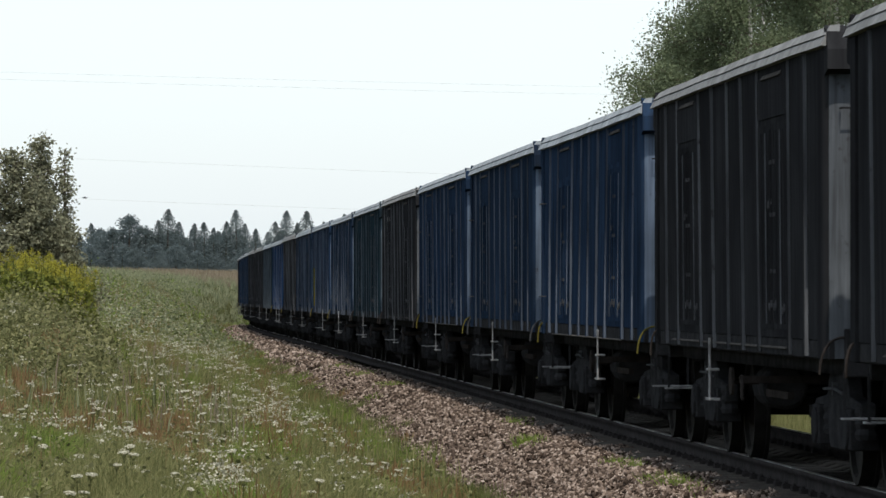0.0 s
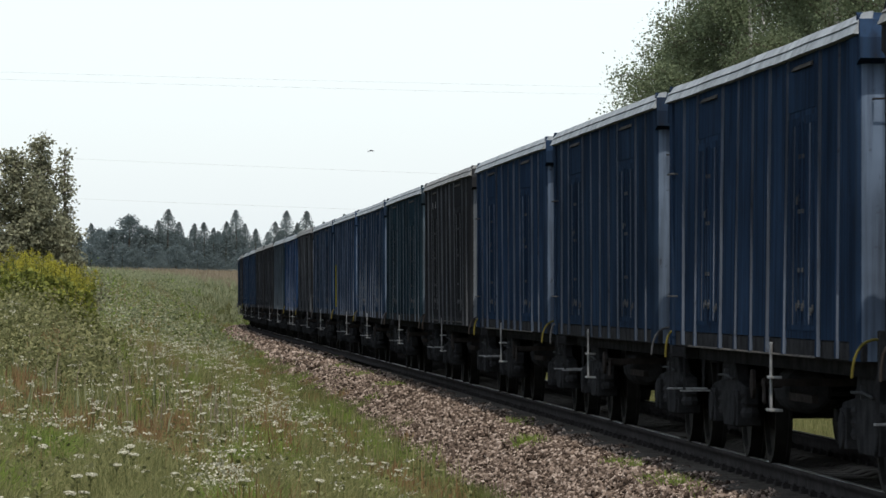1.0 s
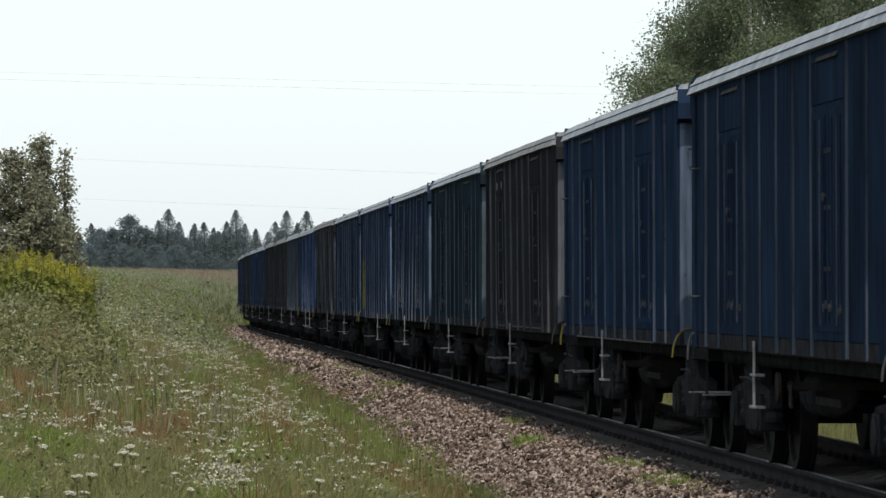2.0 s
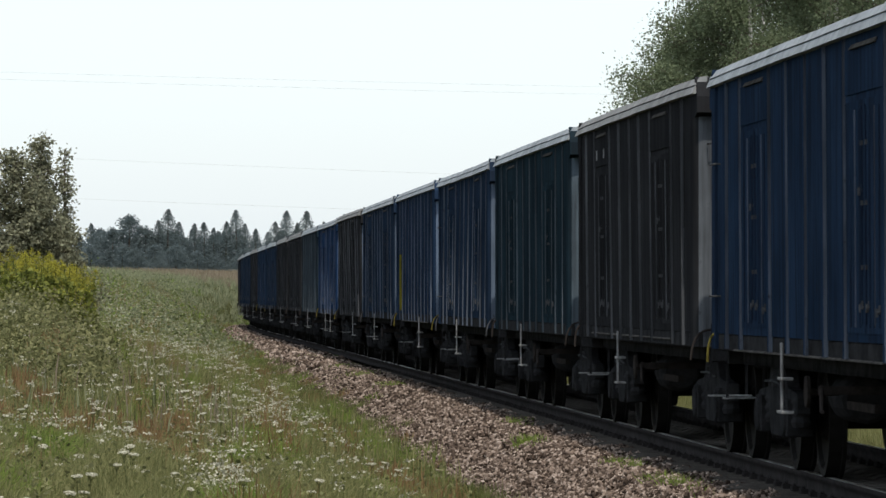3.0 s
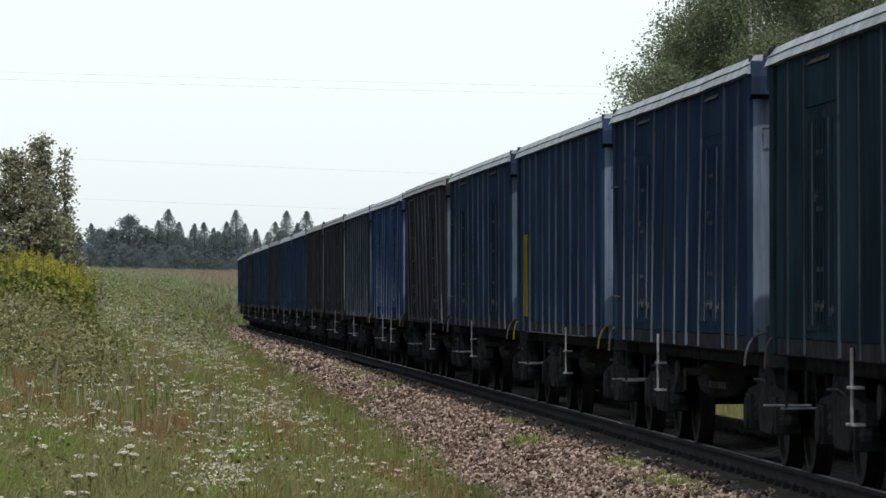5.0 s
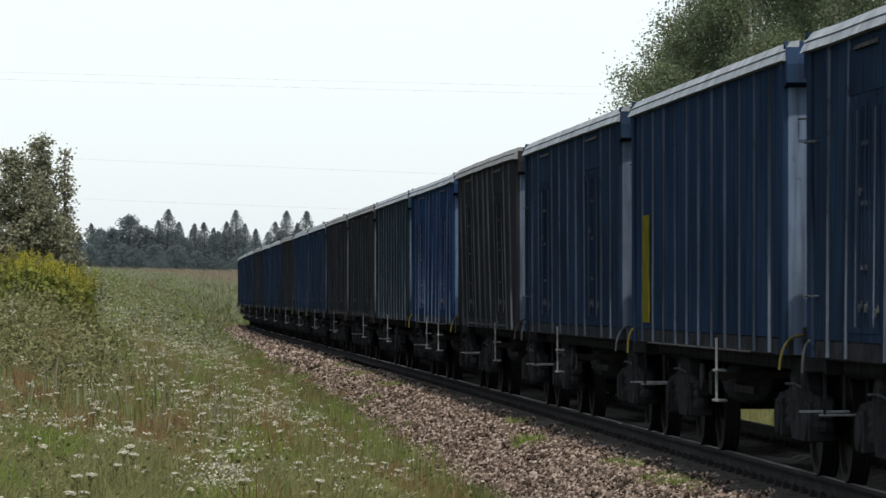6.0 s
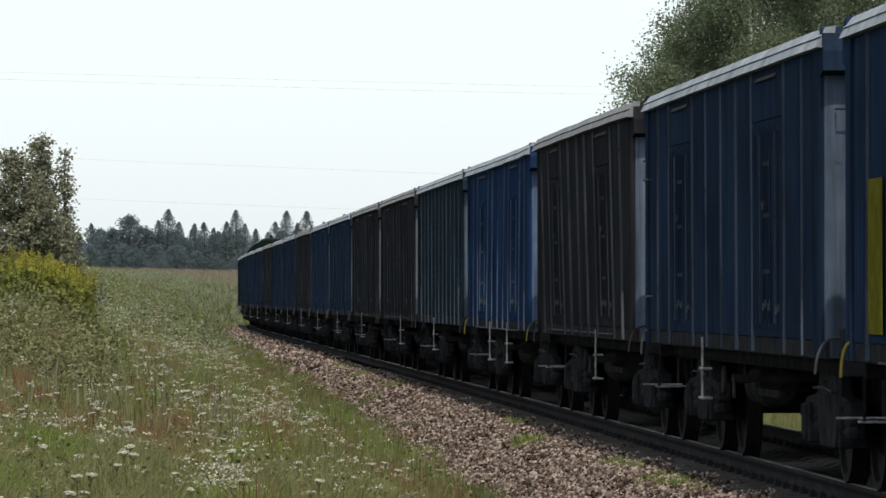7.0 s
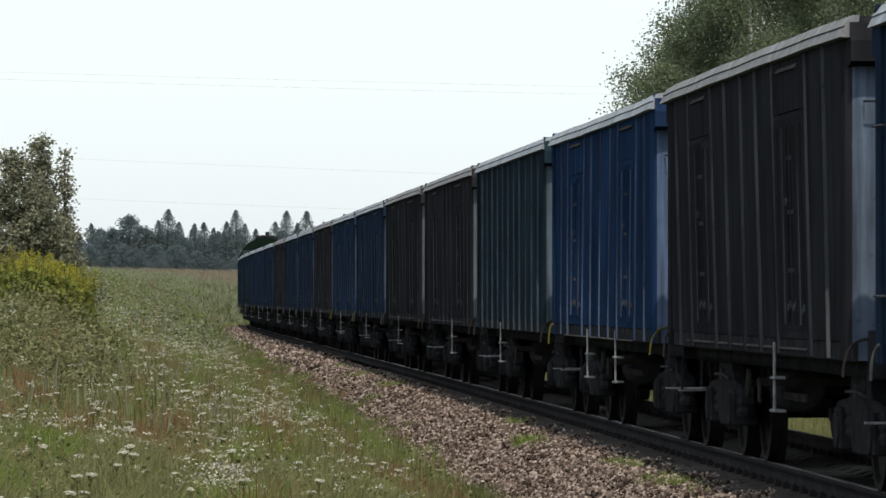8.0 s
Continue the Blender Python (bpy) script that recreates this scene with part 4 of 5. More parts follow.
    pts = np.stack([np.repeat(x, cnt) + rng.normal(0, 0.09, len(hh)), np.repeat(y, cnt) + rng.normal(0, 0.12, len(hh)), np.repeat(z, cnt) + hh], 1)
    v, f = leaves(pts, 0.040, rng, 0.1)
    tagged(mesh_from("broad_weeds", v, f, 3, WEED), "dark green broad-leaved weeds on the bank", "weeds", kind="stuff")
    s, o = scatter(rng, 2600, 150, 330, 2.9, 5.5, 0.028, lambda x, y, o, r: patch(x, y, 11.0) > 0.25 + 0.5 * r)
    x, y, z = soil_z(s, o)
    k = len(s) * 20
    pts = np.stack([np.repeat(x, 20) + rng.normal(0, 0.22, k), np.repeat(y, 20) + rng.normal(0, 0.4, k), np.repeat(z, 20) + rng.uniform(0.1, 0.8, k) * np.repeat(rng.uniform(0.5, 1.2, len(s)), 20)], 1)
    v, f = leaves(pts, 0.085, rng, 0.1)
    tagged(mesh_from("cutting_weeds", v, f, 3, WEED_GREY), "grey-green weeds on the side of the cutting", "weeds", kind="stuff")
    # rounded clumps of tall herbs and brambles over the side of the cutting
    for name, mat, many, seed, lab in (("bramble", GRASS_EDGE, 26, 301, "dark green bramble clumps on the side of the cutting"), ("herb_clump", GRASS_FRESH, 22, 302, "light green herb clumps on the side of the cutting"), ("meadow_herbs", WEED_GREY, 46, 303, "grey-green herb clumps along the cutting")):
        r2 = np.random.default_rng(seed)
        s, o = r2.uniform(150, 345, many), 3.0 + (0.6 + 0.022 * 250) * r2.uniform(0, 1, many)
        x, y, z = soil_z(s, o)
        per = 170
        wide = np.repeat(r2.uniform(0.22, 0.6, many), per)
        d = r2.normal(0, 1, (many * per, 3))
        pts = np.stack([np.repeat(x, per) + d[:, 0] * wide, np.repeat(y, per) + d[:, 1] * wide * 1.6, np.repeat(z, per) + np.abs(d[:, 2]) * wide * 0.85], 1)
        v, f = leaves(pts, 0.12, r2, 0.1)
        tagged(mesh_from(name, v, f, 3, mat), lab, "weeds", kind="stuff")
    s, o = scatter(rng, 1500, 66, 86, 6.6, 9.4)
    x, y, z = soil_z(s, o)
    hh = np.repeat(rng.uniform(0.35, 0.85, len(s)), cnt) * rng.uniform(0.1, 1, len(s) * cnt)
    pts = np.stack([np.repeat(x, cnt) + rng.normal(0, 0.08, len(hh)), np.repeat(y, cnt) + rng.normal(0, 0.12, len(hh)), np.repeat(z, cnt) + hh], 1)
    v, f = leaves(pts, 0.06, rng, 0.1)
    tagged(mesh_from("bank_weeds", v, f, 3, WEED), "tall dark green weeds below the goldenrod", "weeds", kind="stuff")
    # weeds rooted in the ballast edge
    for s0, o0, n, r in ((100, 1.57, 150, 0.35), (113, 1.55, 130, 0.5), (62.0, 1.75, 70, 0.25), (52.5, 1.5, 60, 0.22), (47.5, 1.55, 80, 0.3), (70.0, 1.35, 40, 0.2), (126, 1.45, 120, 0.5), (95, 2.1, 40, 0.2), (146, 1.38, 240, 0.9)):
        s, o = s0 + rng.normal(0, r * 3, n), o0 + rng.normal(0, r * 0.3, n)
        blades("ballast_weed", s, o, np.full(n, 0.13), np.full(n, 0.018), 5, 0.7, GRASS_FRESH, "low green weeds rooted in the crushed stone", "weeds", 1, int(s0))


def umbel_cloud(rng, r, n):
    a, d = rng.uniform(0, 2 * np.pi, n), r * np.sqrt(rng.uniform(0, 1, n))
    return np.stack([d * np.cos(a), d * np.sin(a), 0.006 - 0.15 * d * d / r + rng.normal(0, 0.002, n)], 1)


def build_carrot(h, r, seed):
    """A wild carrot: a thin forked stem under a flat white umbel."""
    rng = np.random.default_rng(seed)
    plant = new("wild_carrot")
    bm = bmesh.new()
    tube(bm, [(0, 0, -0.05), (0.01, 0.0, h * 0.5), (0.0, 0.005, h - 0.035)], 0.0035, 5)
    for k in range(7):
        a = 2 * math.pi * k / 7
        tube(bm, [(0, 0.005, h - 0.04), (0.75 * r * math.cos(a), 0.75 * r * math.sin(a), h - 0.004)], 0.0016, 4)
    part("stem", bm, STEM, plant)
    p = umbel_cloud(rng, r, 46) + np.array([0, 0, h])
    d = rng.normal(size=(len(p), 3)) * 0.5 + np.array([0, 0, 0.5])
    v, f = [], []
    for i, c in enumerate(p):
        q = 0.0075 * rng.uniform(0.8, 1.4)
        n = Vector(d[i]).normalized()
        u = n.orthogonal().normalized() * q
        w = n.cross(u).normalized() * q
        b = len(v)
        v += [c + u, c + w, c - u, c - w, c + n * q * 0.7]
        f += [b, b + 1, b + 4, b + 1, b + 2, b + 4, b + 2, b + 3, b + 4, b + 3, b, b + 4]
    head = mesh_from("flower_head", [tuple(q) for q in v], f, 3, FLOWER)
    head.parent = plant
    tagged(head, "flat white umbel")
    return tagged(plant, "wild carrot with a flat white umbel among the grass", "wildflower", group="wild carrots on the verge")


def build_flowers():
    rng = np.random.default_rng(33)
    kinds = [build_carrot(h, r, 60 + i) for i, (h, r) in enumerate(((0.42, 0.032), (0.36, 0.027), (0.46, 0.039), (0.33, 0.022)))]
    used = set()
    s, o = scatter(rng, 520, 35, 84, 3.9, 6.2, 0.03, lambda x, y, o, r: r < 0.18 + 0.75 * (patch(x, y, 3.0) > 0.55))
    x, y, z = soil_z(s, o)
    for i in range(min(len(s), 105)):
        m = Matrix.Translation((x[i], y[i], z[i])) @ pose(0, 0, 0, rng.uniform(-4, 20), rng.uniform(-14, 14), rng.uniform(-30, 30))
        k = int(rng.integers(0, 4))
        if k in used:
            copy_thing(kinds[k], m)
        else:
            used.add(k)
            kinds[k].matrix_basis = m
    # the large umbels that stand out on the bank
    for i, (s0, o0) in enumerate(((69.2, 7.77), (59.8, 7.1), (51.2, 7.01), (51.2, 7.04), (50.6, 6.9), (41.3, 6.97), (57.6, 6.72), (61.0, 6.39), (67.5, 6.23), (60.3, 6.17), (51.4, 6.44), (54.3, 6.29), (41.5, 6.32), (40.8, 6.48), (38.8,
                                  6.59), (39.1, 6.68), (38.4, 6.76), (34.5, 6.58), (35.0, 6.55), (32.3, 6.54), (32.0, 6.66), (31.8, 6.94), (31.6, 6.84), (38.7, 6.26), (32.8, 6.04), (88.7, 5.98), (70.6, 5.9), (68.2, 5.7), (58.2, 5.46),
                                  (57.8, 5.4), (87.1, 3.97), (74.5, 4.43), (57.5, 4.63), (48.8, 4.48), (54.9, 4.21), (49.2, 4.33), (38.9, 4.97), (79.9, 7.15), (74.6, 7.68), (82.0, 7.64))):
        k = (2, 0, 2, 2, 0)[i % 5]
        x, y, z = soil_z(np.array([s0]), np.array([o0]))
        copy_thing(kinds[k], Matrix.Translation((x[0], y[0], z[0] - (0.14 if s0 < 55 else 0.0))) @ pose(0, 0, 0, rng.uniform(0, 24), rng.uniform(-10, 10), rng.uniform(-30, 30)))
    # uncounted small white blossoms: yarrow and far umbels
    s, o = scatter(rng, 5200, 38, 240, 3.6, 6.4, 0.028, lambda x, y, o, r: r < 0.12 + 0.6 * (patch(x, y, 3.0) > 0.6))
    for s0, ds, o0, do, n in ((38.0, 0.6, 5.62, 0.16, 105), (72, 6, 4.45, 0.28, 100), (58, 6, 5.2, 0.4, 60), (130, 14, 5.0, 0.6, 160), (46, 3, 6.6, 0.3, 60)):
        s, o = np.append(s, s0 + ds * rng.normal(0, 1, n)), np.append(o, o0 + do * rng.normal(0, 1, n))
    m = (s > 28) & (o > 2.9)
    s, o = s[m], o[m]
    x, y, z = soil_z(s, o)
    cnt = 9
    hgt = np.repeat(rng.uniform(0.30, 0.60, len(s)) * (0.78 + 0.22 * smooth(42, 62, s)), cnt)
    spread = np.repeat(0.018 + 0.0002 * s, cnt)
    k = len(hgt)
    pts = np.stack([np.repeat(x, cnt) + rng.normal(0, 1, k) * spread, np.repeat(y, cnt) + rng.normal(0, 1, k) * spread * 1.5, np.repeat(z, cnt) + hgt + rng.normal(0, 0.008, k)], 1)
    v, f = leaves(pts, 0.02 + 0.00012 * np.repeat(s, cnt), rng, -0.2)
    tagged(mesh_from("white_blossoms", v, f, 3, FLOWER_FAR), "scattered small white blossoms over the verge", "wildflowers", kind="stuff")


def build_goldenrod(h, seed):
    rng = np.random.default_rng(seed)
    plant = new("goldenrod")
    bm = bmesh.new()
    lean = rng.uniform(-0.12, 0.12)
    tube(bm, [(0, 0, -0.05), (lean * 0.3, 0, h * 0.5), (lean, 0.02, h)], 0.006, 5)
    part("stem", bm, STEM, plant)
    n = 150
    t = rng.uniform(0.1, 0.84, n)
    a = rng.uniform(0, 2 * np.pi, n)
    r = rng.uniform(0.0, 0.05, n)
    leaf_mesh("foliage", np.stack([lean * t ** 1.5 + r * np.cos(a), r * np.sin(a), h * t], 1), np.full(n, 0.095), GOLD_LEAF, plant, seed, -0.15)
    n = 190 if seed % 2 == 0 else 40
    t = rng.uniform(0, 1, n)
    r = 0.16 * (1 - t) ** 0.7 * np.sqrt(rng.uniform(0, 1, n)) + 0.008
    a = rng.uniform(0, 2 * np.pi, n)
    tagged(leaf_mesh("plume", np.stack([lean + r * np.cos(a), r * np.sin(a), h * 0.82 + h * 0.20 * t + 0.05 * rng.normal(0, 0.4, n)], 1), np.full(n, 0.028), GOLD, plant, seed + 1, -0.2), kind="stuff")
    return tagged(plant, "goldenrod plant with yellow plumes on the bank", "wildflower", group="goldenrod on the bank")


def build_woody(name, h, limbs, spread, n_leaf, size, leaf, bark, seed, droop, label, category, crown_from=0.25, thin=0.05, fuzz=0.05, climb=(0.35, 0.9)):
    """A tapered, leaning stem with forking limbs; leaves sit in sprays along the twigs."""
    rng = np.random.default_rng(seed)
    tree = new(name)
    stem_pts = [Vector((0.06 * h * 0.3 * math.sin(2.1 * t + seed), 0.05 * h * 0.3 * math.cos(1.7 * t + seed), h * t - 0.1)) for t in [k / 7 for k in range(8)]]
    bm = bmesh.new()
    tube(bm, stem_pts, [thin * h * 0.32 * (1 - 0.9 * k / 7) + 0.006 for k in range(8)], 8)
    part("trunk", bm, bark, tree)
    twigs = []
    bm = bmesh.new()
    for i in range(limbs):
        t = crown_from + (0.97 - crown_from) * ((i + rng.uniform(0, 0.9)) / limbs)
        k = min(int(t * 7), 6)
        p = stem_pts[k].lerp(stem_pts[k + 1], t * 7 - k)
        a = i * 2.4 + rng.uniform(-0.5, 0.5)
        length = spread * h * (1.05 - t) ** 0.55 * rng.uniform(0.7, 1.2)
        rise = rng.uniform(*climb)
        d = Vector((math.cos(a), math.sin(a), rise)).normalized()
        pts = [p]
        for j in range(4):
            d = (d + Vector((rng.normal(0, 0.18), rng.normal(0, 0.18), rng.normal(0, 0.1) - droop * 0.22 * j))).normalized()
            pts.append(pts[-1] + d * length / 4)
        tube(bm, pts, [max(0.012 * h * 0.22 * (1 - 0.85 * j / 4) * (1.1 - t), 0.004) for j in range(5)], 5)
        for j in range(9):
            u = rng.uniform(0.2, 1.0) * 4
            jj = min(int(u), 3)
            q = pts[jj].lerp(pts[jj + 1], u - jj)
            td = Vector((rng.normal(), rng.normal(), rng.normal() * 0.6 + 0.25 - droop)).normalized()
            tl = length * rng.uniform(0.16, 0.42)
            e = q + td * tl + Vector((0, 0, -droop * tl * 0.5))
            tube(bm, [q, q.lerp(e, 0.5) + Vector((0, 0, 0.05 * tl)), e], 0.0035 + 0.0004 * h, 3)
            twigs.append((q, e, tl))
    part("branchwork", bm, BARK, tree)
    w = np.array([t[2] for t in twigs])
    pick = rng.choice(len(twigs), n_leaf, p=w / w.sum())
    q = np.array([tuple(twigs[i][0]) for i in pick])
    e = np.array([tuple(twigs[i][1]) for i in pick])
    t = rng.uniform(0.1, 1.05, n_leaf)[:, None]
    pts = q + (e - q) * t + rng.normal(0, 1.0, (n_leaf, 3)) * fuzz
    leaf_mesh("crown", pts, np.full(n_leaf, size), leaf, tree, seed + 5, 0.15 + droop)
    return tagged(tree, label, category)


def plant_at(ob, s, o, rz=0.0, dz=0.0):
    x, y, z = soil_z(np.array([float(s)]), np.array([float(o)]))
    ob.matrix_basis = Matrix.Translation((x[0], y[0], z[0] + dz)) @ pose(0, 0, 0, 0, 0, rz)
    return ob


build_verge()
build_flowers()
rods = [build_goldenrod(h, 300 + i) for i, h in enumerate((1.2, 1.05, 1.3, 0.85))]
rng = np.random.default_rng(9)
for i in range(112):
    s, o = rng.uniform(84, 98), 7.05 + 2.55 * rng.uniform(0, 1) ** 1.35
    x, y, z = soil_z(np.array([s]), np.array([o]))
    m = Matrix.Translation((x[0], y[0], z[0])) @ pose(0, 0, 0, rng.uniform(-7, 7), rng.uniform(-7, 7), rng.uniform(0, 360))
    if i < 4:
        rods[i].matrix_basis = m
    else:
        copy_thing(rods[i % 4], m)
for h, s, o, n, seed, wide, climb in ((3.5, 98.0, 8.0, 10000, 41, 0.31, (0.8, 2.0)), (3.5, 98.5, 7.58, 2300, 48, 0.15, (1.5, 3.2)), (3.15, 97.0, 8.45, 13000, 44, 0.36, (0.6, 1.6)), (2.5, 97.0, 8.05, 13000, 47, 0.42, (0.5, 1.2)),
                                      (2.8, 99.0, 9.1, 9000, 49, 0.34, (0.6, 1.5)), (2.1, 98.0, 7.62, 8000, 42, 0.44, (0.3, 0.9))):
    bush = build_woody("bush", h, 34, wide, n, 0.068, BUSH_LEAF, BARK, seed, 0.0, "brownish leafy bush at the top of the bank", "bush", 0.03, 0.03, 0.07, climb)
    tagged(bush, group="bushes on the bank")
    plant_at(bush, s, o, seed * 50)
for h, s, o, seed, n in ((12.0, 104, -5.4, 51, 80000), (13.5, 106, -7.3, 52, 70000), (7.6, 106, -4.3, 61, 34000), (12.5, 98, -8.0, 53, 44000), (15.0, 116, -8.6, 54, 20000), (14.0, 112, -11.0, 55, 14000), (14.0, 122, -10.0, 56, 14000), (11.0, 110, -5.6, 57, 26000), (12.5, 114, -7.0, 58, 24000), (13.0, 128, -8.4, 62, 30000), (14.0, 134, -10.5, 63, 30000), (13.5, 126, -11.6, 64, 30000), (12.0, 122, -7.6, 65, 26000), (15.0, 132, -12.6, 66, 24000)):
    birch = build_woody("birch_tree", h, 44, 0.25, int(n * 1.6), 0.057, BIRCH_LEAF, BIRCH_BARK, seed, 0.5, "tall birch with drooping olive green foliage beyond the track", "tree", 0.14, 0.017, 0.16)
    tagged(birch, group="birches beyond the track")
    plant_at(birch, s, o, seed * 77)


# ---- the far wood and the power line ----
def build_far_tree(h, conifer, seed):
    """A tree of the far wood: trunk and a crown of many small clumps."""
    rng = np.random.default_rng(seed)
    tree = new("far_tree")
    bm = bmesh.new()
    tube(bm, [(0, 0, -0.3), (0.1, 0, h * 0.5), (0.0, 0.1, h * 0.97)], [0.02 * h, 0.012 * h, 0.02], 7)
    part("trunk", bm, BARK, tree)
    if conifer:
        n = 5200
        t, a = rng.uniform(0.0, 1.0, n) ** 1.1, rng.uniform(0, 2 * np.pi, n)
        edge = 0.38 * h * (1.0 - t) ** 0.8 * (0.85 + 0.22 * np.sin(a * 3 + t * 11 + seed) + 0.14 * np.sin(a * 5 - t * 23 + seed))
        r = edge * np.sqrt(rng.uniform(0.02, 1, n)) + 0.006 * h
        pts, size = np.stack([r * np.cos(a), r * np.sin(a), h * (0.01 + 0.97 * t)], 1), h * (0.034 - 0.018 * t)
    else:
        # clumps of foliage that fill a dome
        m, per = 150, 30
        t = rng.uniform(0.02, 1.0, m) ** 0.85
        edge = 0.29 * h * np.sqrt(np.clip(1 - ((t - 0.42) / 0.58) ** 2, 0.01, 1)) * rng.uniform(0.7, 1.15, m)
        a, r = rng.uniform(0, 2 * np.pi, m), edge * np.sqrt(rng.uniform(0.05, 1, m))
        at = np.stack([r * np.cos(a), r * np.sin(a), h * (0.02 + 0.95 * t)], 1)
        pts, size = np.repeat(at, per, 0) + rng.normal(0, 0.028 * h, (m * per, 3)), np.full(m * per, 0.034 * h)
    leaf_mesh("crown", pts, size, HAZED_LEAF, tree, seed + 1, -0.1)
    return tagged(tree, "dark conifer of the far wood" if conifer else "dark leafy tree of the far wood", "tree", group="trees of the far wood")


def build_far_wood():
    rng = np.random.default_rng(70)
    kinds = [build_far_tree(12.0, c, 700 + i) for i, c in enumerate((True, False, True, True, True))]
    wood = []
    # even run of trees with one dip, then the taller ones that stand out against the sky
    for i in range(74):
        x = -100 + 112 * (i + rng.uniform(-0.4, 0.4)) / 74
        wood.append((x, rng.uniform(1005, 1090), rng.uniform(7.0, 8.2) if -34.6 < x < -32.0 else rng.uniform(9.9, 11.3), (4, 0, 1, 4, 2, 0, 3)[i % 7]))
    for x, h, k in ((-50.75, 14.7, 0), (-52.6, 12.6, 3), (-48.8, 12.4, 2), (-38.3, 14.6, 2), (-40.0, 12.4, 4), (-36.6, 12.0, 0), (-58.0, 13.3, 1), (-65.0, 12.1, 4), (-28.9, 14.4, 3), (-25.2, 14.4, 2), (-31.0, 12.4, 0), (-26.9, 12.2, 4),
                    (-22.0, 12.4, 3), (-45.9, 12.0, 0), (-44.2, 12.3, 2), (-42.4, 11.2, 3), (-61.0, 11.0, 1), (-55.0, 11.2, 1), (-34.6, 11.0, 4), (-18.2, 13.7, 4)):
        wood.append((x, 1000.0, h, k))
    for i in range(36):
        wood.append((-100 + 112 * (i + rng.uniform(-0.5, 0.5)) / 36, rng.uniform(960, 984), rng.uniform(5.5, 8.0), 1))
    used = set()
    for x, y, h, k in wood:
        s, o = to_line([x], [y])
        z = float(ground_at(s, o, np.array([x]), np.array([y]))[0])
        m = Matrix.Translation((x, y, z)) @ pose(0, 0, 0, 0, 0, rng.uniform(0, 360))
        t = kinds[k] if k not in used else copy_thing(kinds[k], Matrix.Identity(4))
        used.add(k)
        wide = rng.uniform(0.95, 1.2) if y == 1000.0 else rng.uniform(1.1, 1.5)
        t.matrix_basis = m @ Matrix.Diagonal((h / 12 * wide, h / 12, h / 12, 1))


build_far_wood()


def build_power_line():
    line = new("power_line")
    ends = ((-46.0, 300.0), (74.0, 345.0))
    for x, y in ends:
        s, o = to_line([x], [y])
        z = float(ground_at(s, o, np.array([x]), np.array([y]))[0])
        bm = bmesh.new()
        tube(bm, [(x, y, z - 0.5), (x, y, 15.8)], [0.17, 0.11], 10)
        part("pole", bm, BARK, line)
    for za, zb in ((14.6, 14.2), (14.2, 13.7), (10.3, 7.3), (8.0, 5.1)):
        bm = bmesh.new()
        pts = []
        for k in range(33):
            u = k / 32
            pts.append((ends[0][0] + 120 * u, ends[0][1] + 45 * u, za + (zb - za) * u - 2.2 * u * (1 - u)))
        tube(bm, pts, 0.0045, 5)
        part("cable", bm, WHITE_PAINT, line, "thin bare cable")
    return tagged(line, "pale thin power cables on poles above the field", "power line")


build_power_line()


def build_bird():
    """A swallow; +x is the way it flies."""
    bird = new("bird")
    bm = bmesh.new()
    turned(bm, [(-0.075, 0.004), (-0.05, 0.014), (0.0, 0.022), (0.035, 0.018), (0.055, 0.015), (0.072, 0.009), (0.085, 0.002)], "x", 10)
    part("body", bm, FEATHER, bird)
    for q in (1, -1):
        bm = bmesh.new()
        prism(bm, [(-0.065, q * 0.002), (-0.06, q * 0.012), (-0.13, q * 0.028), (-0.10, q * 0.006)], "z", -0.002, 0.002)
        part("tail_feather", bm, FEATHER, bird)
        bm = bmesh.new()
        prism(bm, [(0.030, q * 0.0), (0.036, q * 0.06), (-0.04, q * 0.155), (-0.012, q * 0.06), (-0.025, q * 0.0)], "z", -0.003, 0.003)
        wing = part("wing", bm, FEATHER, bird)
        wing.location = (0.01, q * 0.015, 0.008)
        WINGS.append((wing, q))
    return tagged(bird, "small dark swallow flying over the verge", "bird")


WINGS = []
BIRD = build_bird()


# ---- movement: the train rolls towards the camera, slowly gaining speed ----
JOINT0, SPEED, GAIN = 37.43, 15.7375, 0.03395


def rolled(t):
    return SPEED * t + GAIN * t * t


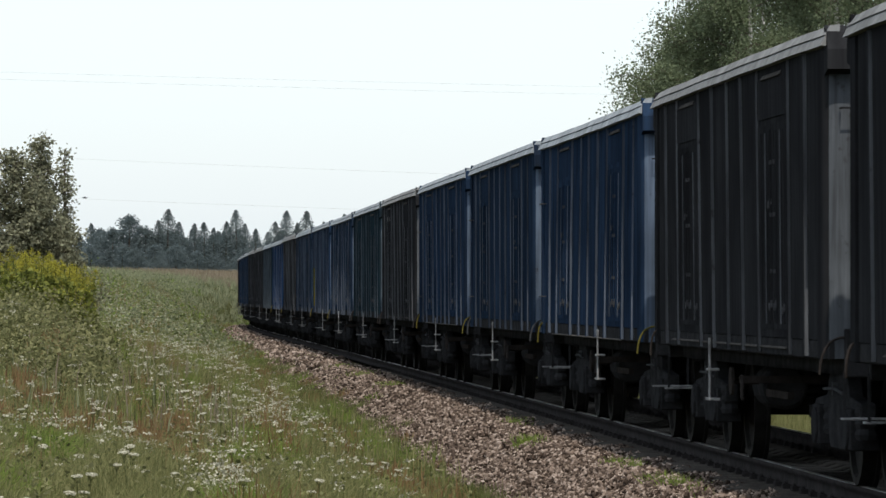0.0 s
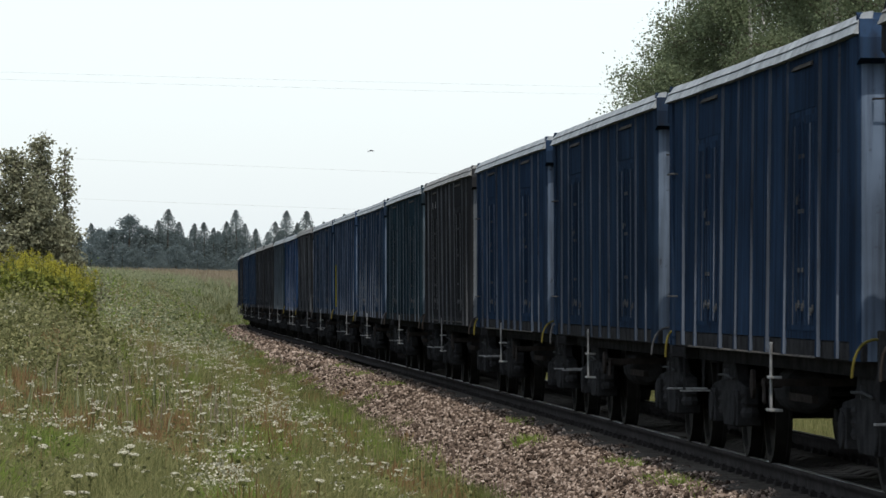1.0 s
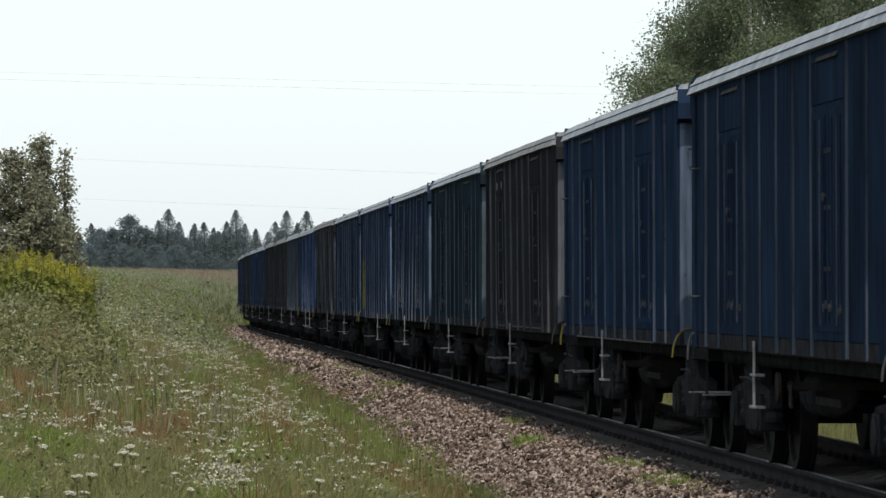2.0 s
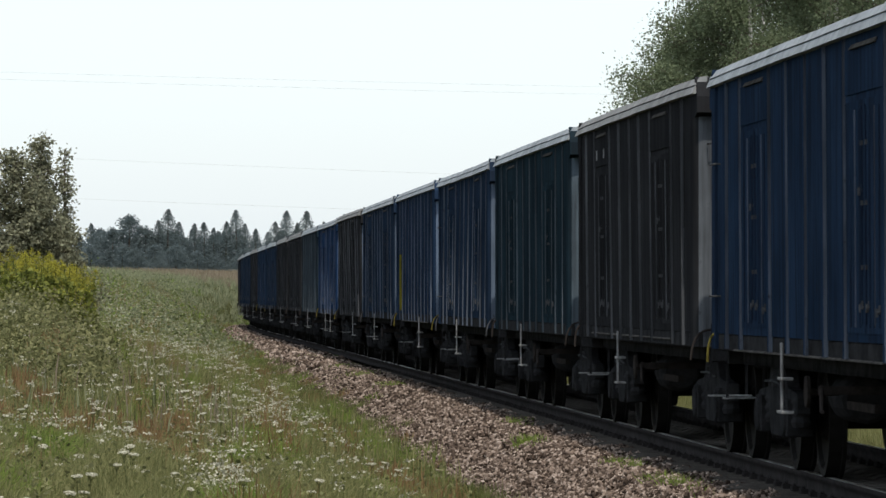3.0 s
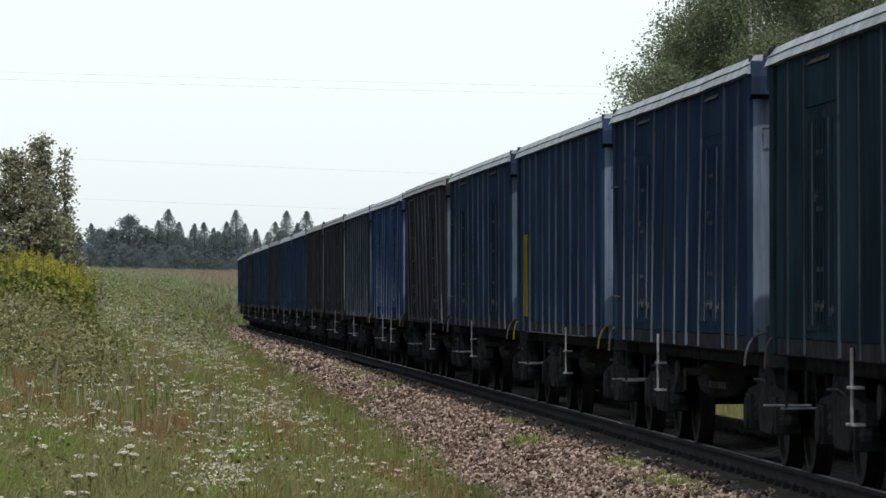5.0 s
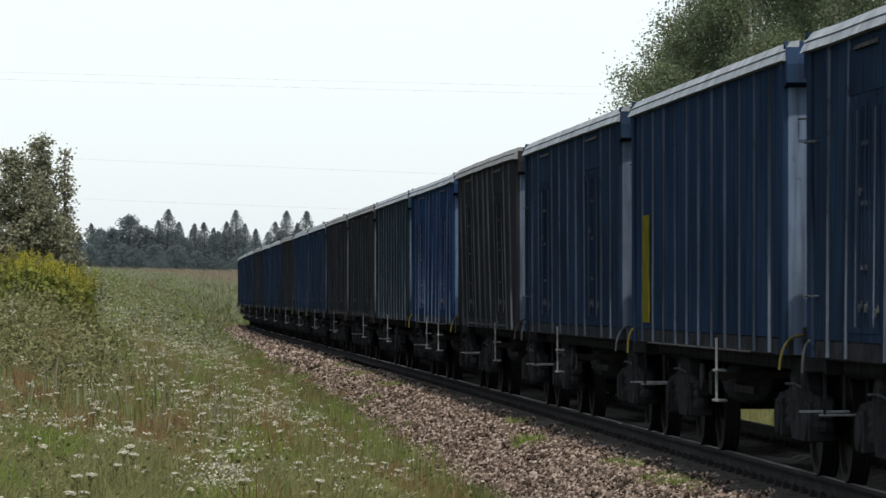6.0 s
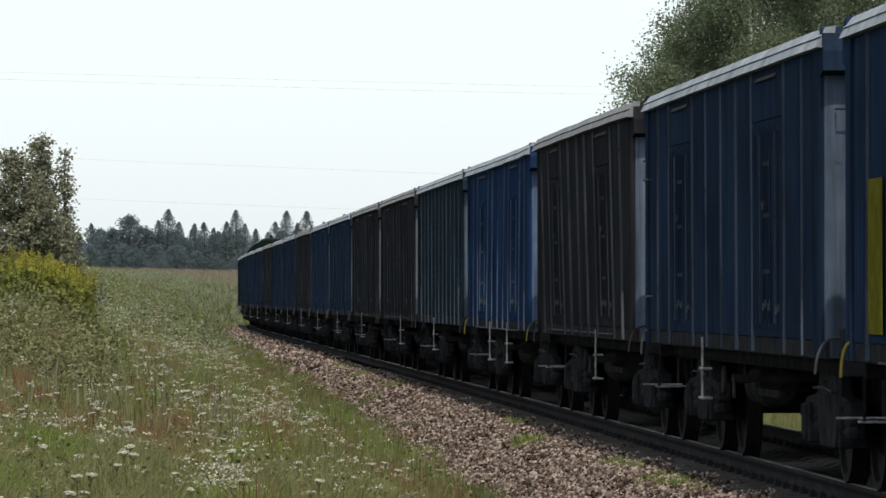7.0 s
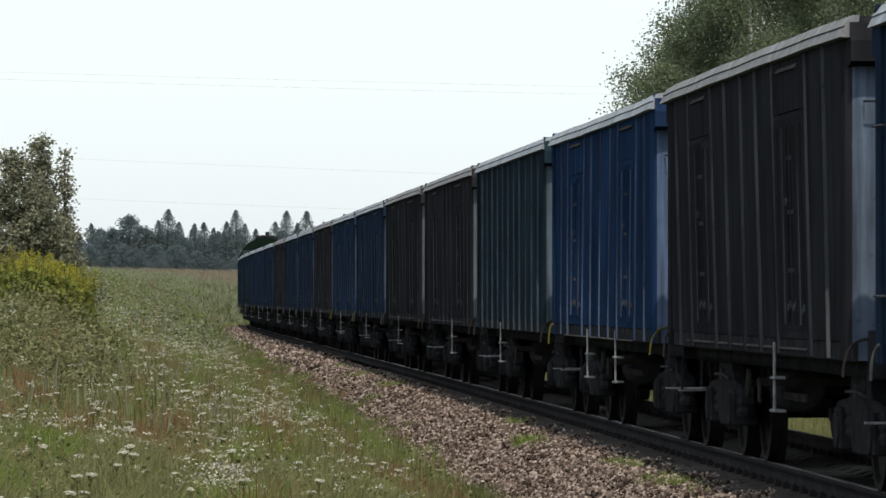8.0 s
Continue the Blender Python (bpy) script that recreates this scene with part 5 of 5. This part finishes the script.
def on_rails(s_mid, base):
    """The pose of a vehicle whose bogie pivots, base apart, stand on the line."""
    fx, fy = on_line(s_mid - base / 2)
    bx, by = on_line(s_mid + base / 2)
    return Matrix.Translation(((fx + bx) / 2, (fy + by) / 2, 0.0)) @ Matrix.Rotation(math.atan2(fy - by, fx - bx), 4, "Z")


def motions():
    times = [k * 0.2 for k in range(41)]
    ticks = [k / 30 for k in range(241)]
    for n, w in TRAIN.items():
        walk(w, [(t, on_rails(JOINT0 + (n + 0.5) * WAGON + (shift(n) + shift(n + 1)) / 2 - rolled(t), 9.0)) for t in times])
    walk(LOCO, [(t, on_rails(JOINT0 + LOCO_JOINT * WAGON + 9.1 - rolled(t), 8.8)) for t in times])
    # the wheels turn with the way rolled, 0.46 m from axle to rail
    for w in [*TRAIN.values(), LOCO]:
        for ws in w.children_recursive:
            if ws.name.startswith("wheelset"):
                at = ws.location.copy()
                walk(ws, [(t, Matrix.Translation(at) @ Matrix.Rotation(rolled(t) / 0.46, 4, "Y")) for t in ticks])
    # the swallow swoops up, turns and dives away over the verge
    flight = [(0.00, -10.92, 4.45, 0), (0.20, -7.24, 4.34, 0), (0.30, -6.60, 4.27, 0), (0.40, -5.76, 4.34, 0), (0.50, -4.93, 4.50, 0), (0.60, -4.12, 4.77, 0), (0.70, -3.58, 5.05, 0), (0.80, -3.05, 5.39, 0), (0.95, -2.40, 5.79, 20), (1.10, -1.98, 5.91, 70), (1.20, -1.88, 5.70, 115), (1.30, -2.19, 5.39, 150), (1.40, -2.71, 4.62, 175), (1.60, -4.19, 2.88, 180), (1.90, -6.27, 1.86, 185), (2.20, -9.20, 2.03, 190), (2.50, -12.13, 2.72, 190), (2.80, -15.06, 3.59, 190), (8.00, -65.20, 7.03, 190)]
    walk(BIRD, [(t, Matrix.Translation((x, 165.0, z)) @ pose(0, 0, 0, 0, 0, turn)) for t, x, z, turn in flight])
    for wing, q in WINGS:
        at = wing.location.copy()
        walk(wing, [(0.1 * k, Matrix.Translation(at) @ Matrix.Rotation(radians(q * (30 if k % 2 else -18)), 4, "X")) for k in range(81)])


motions()
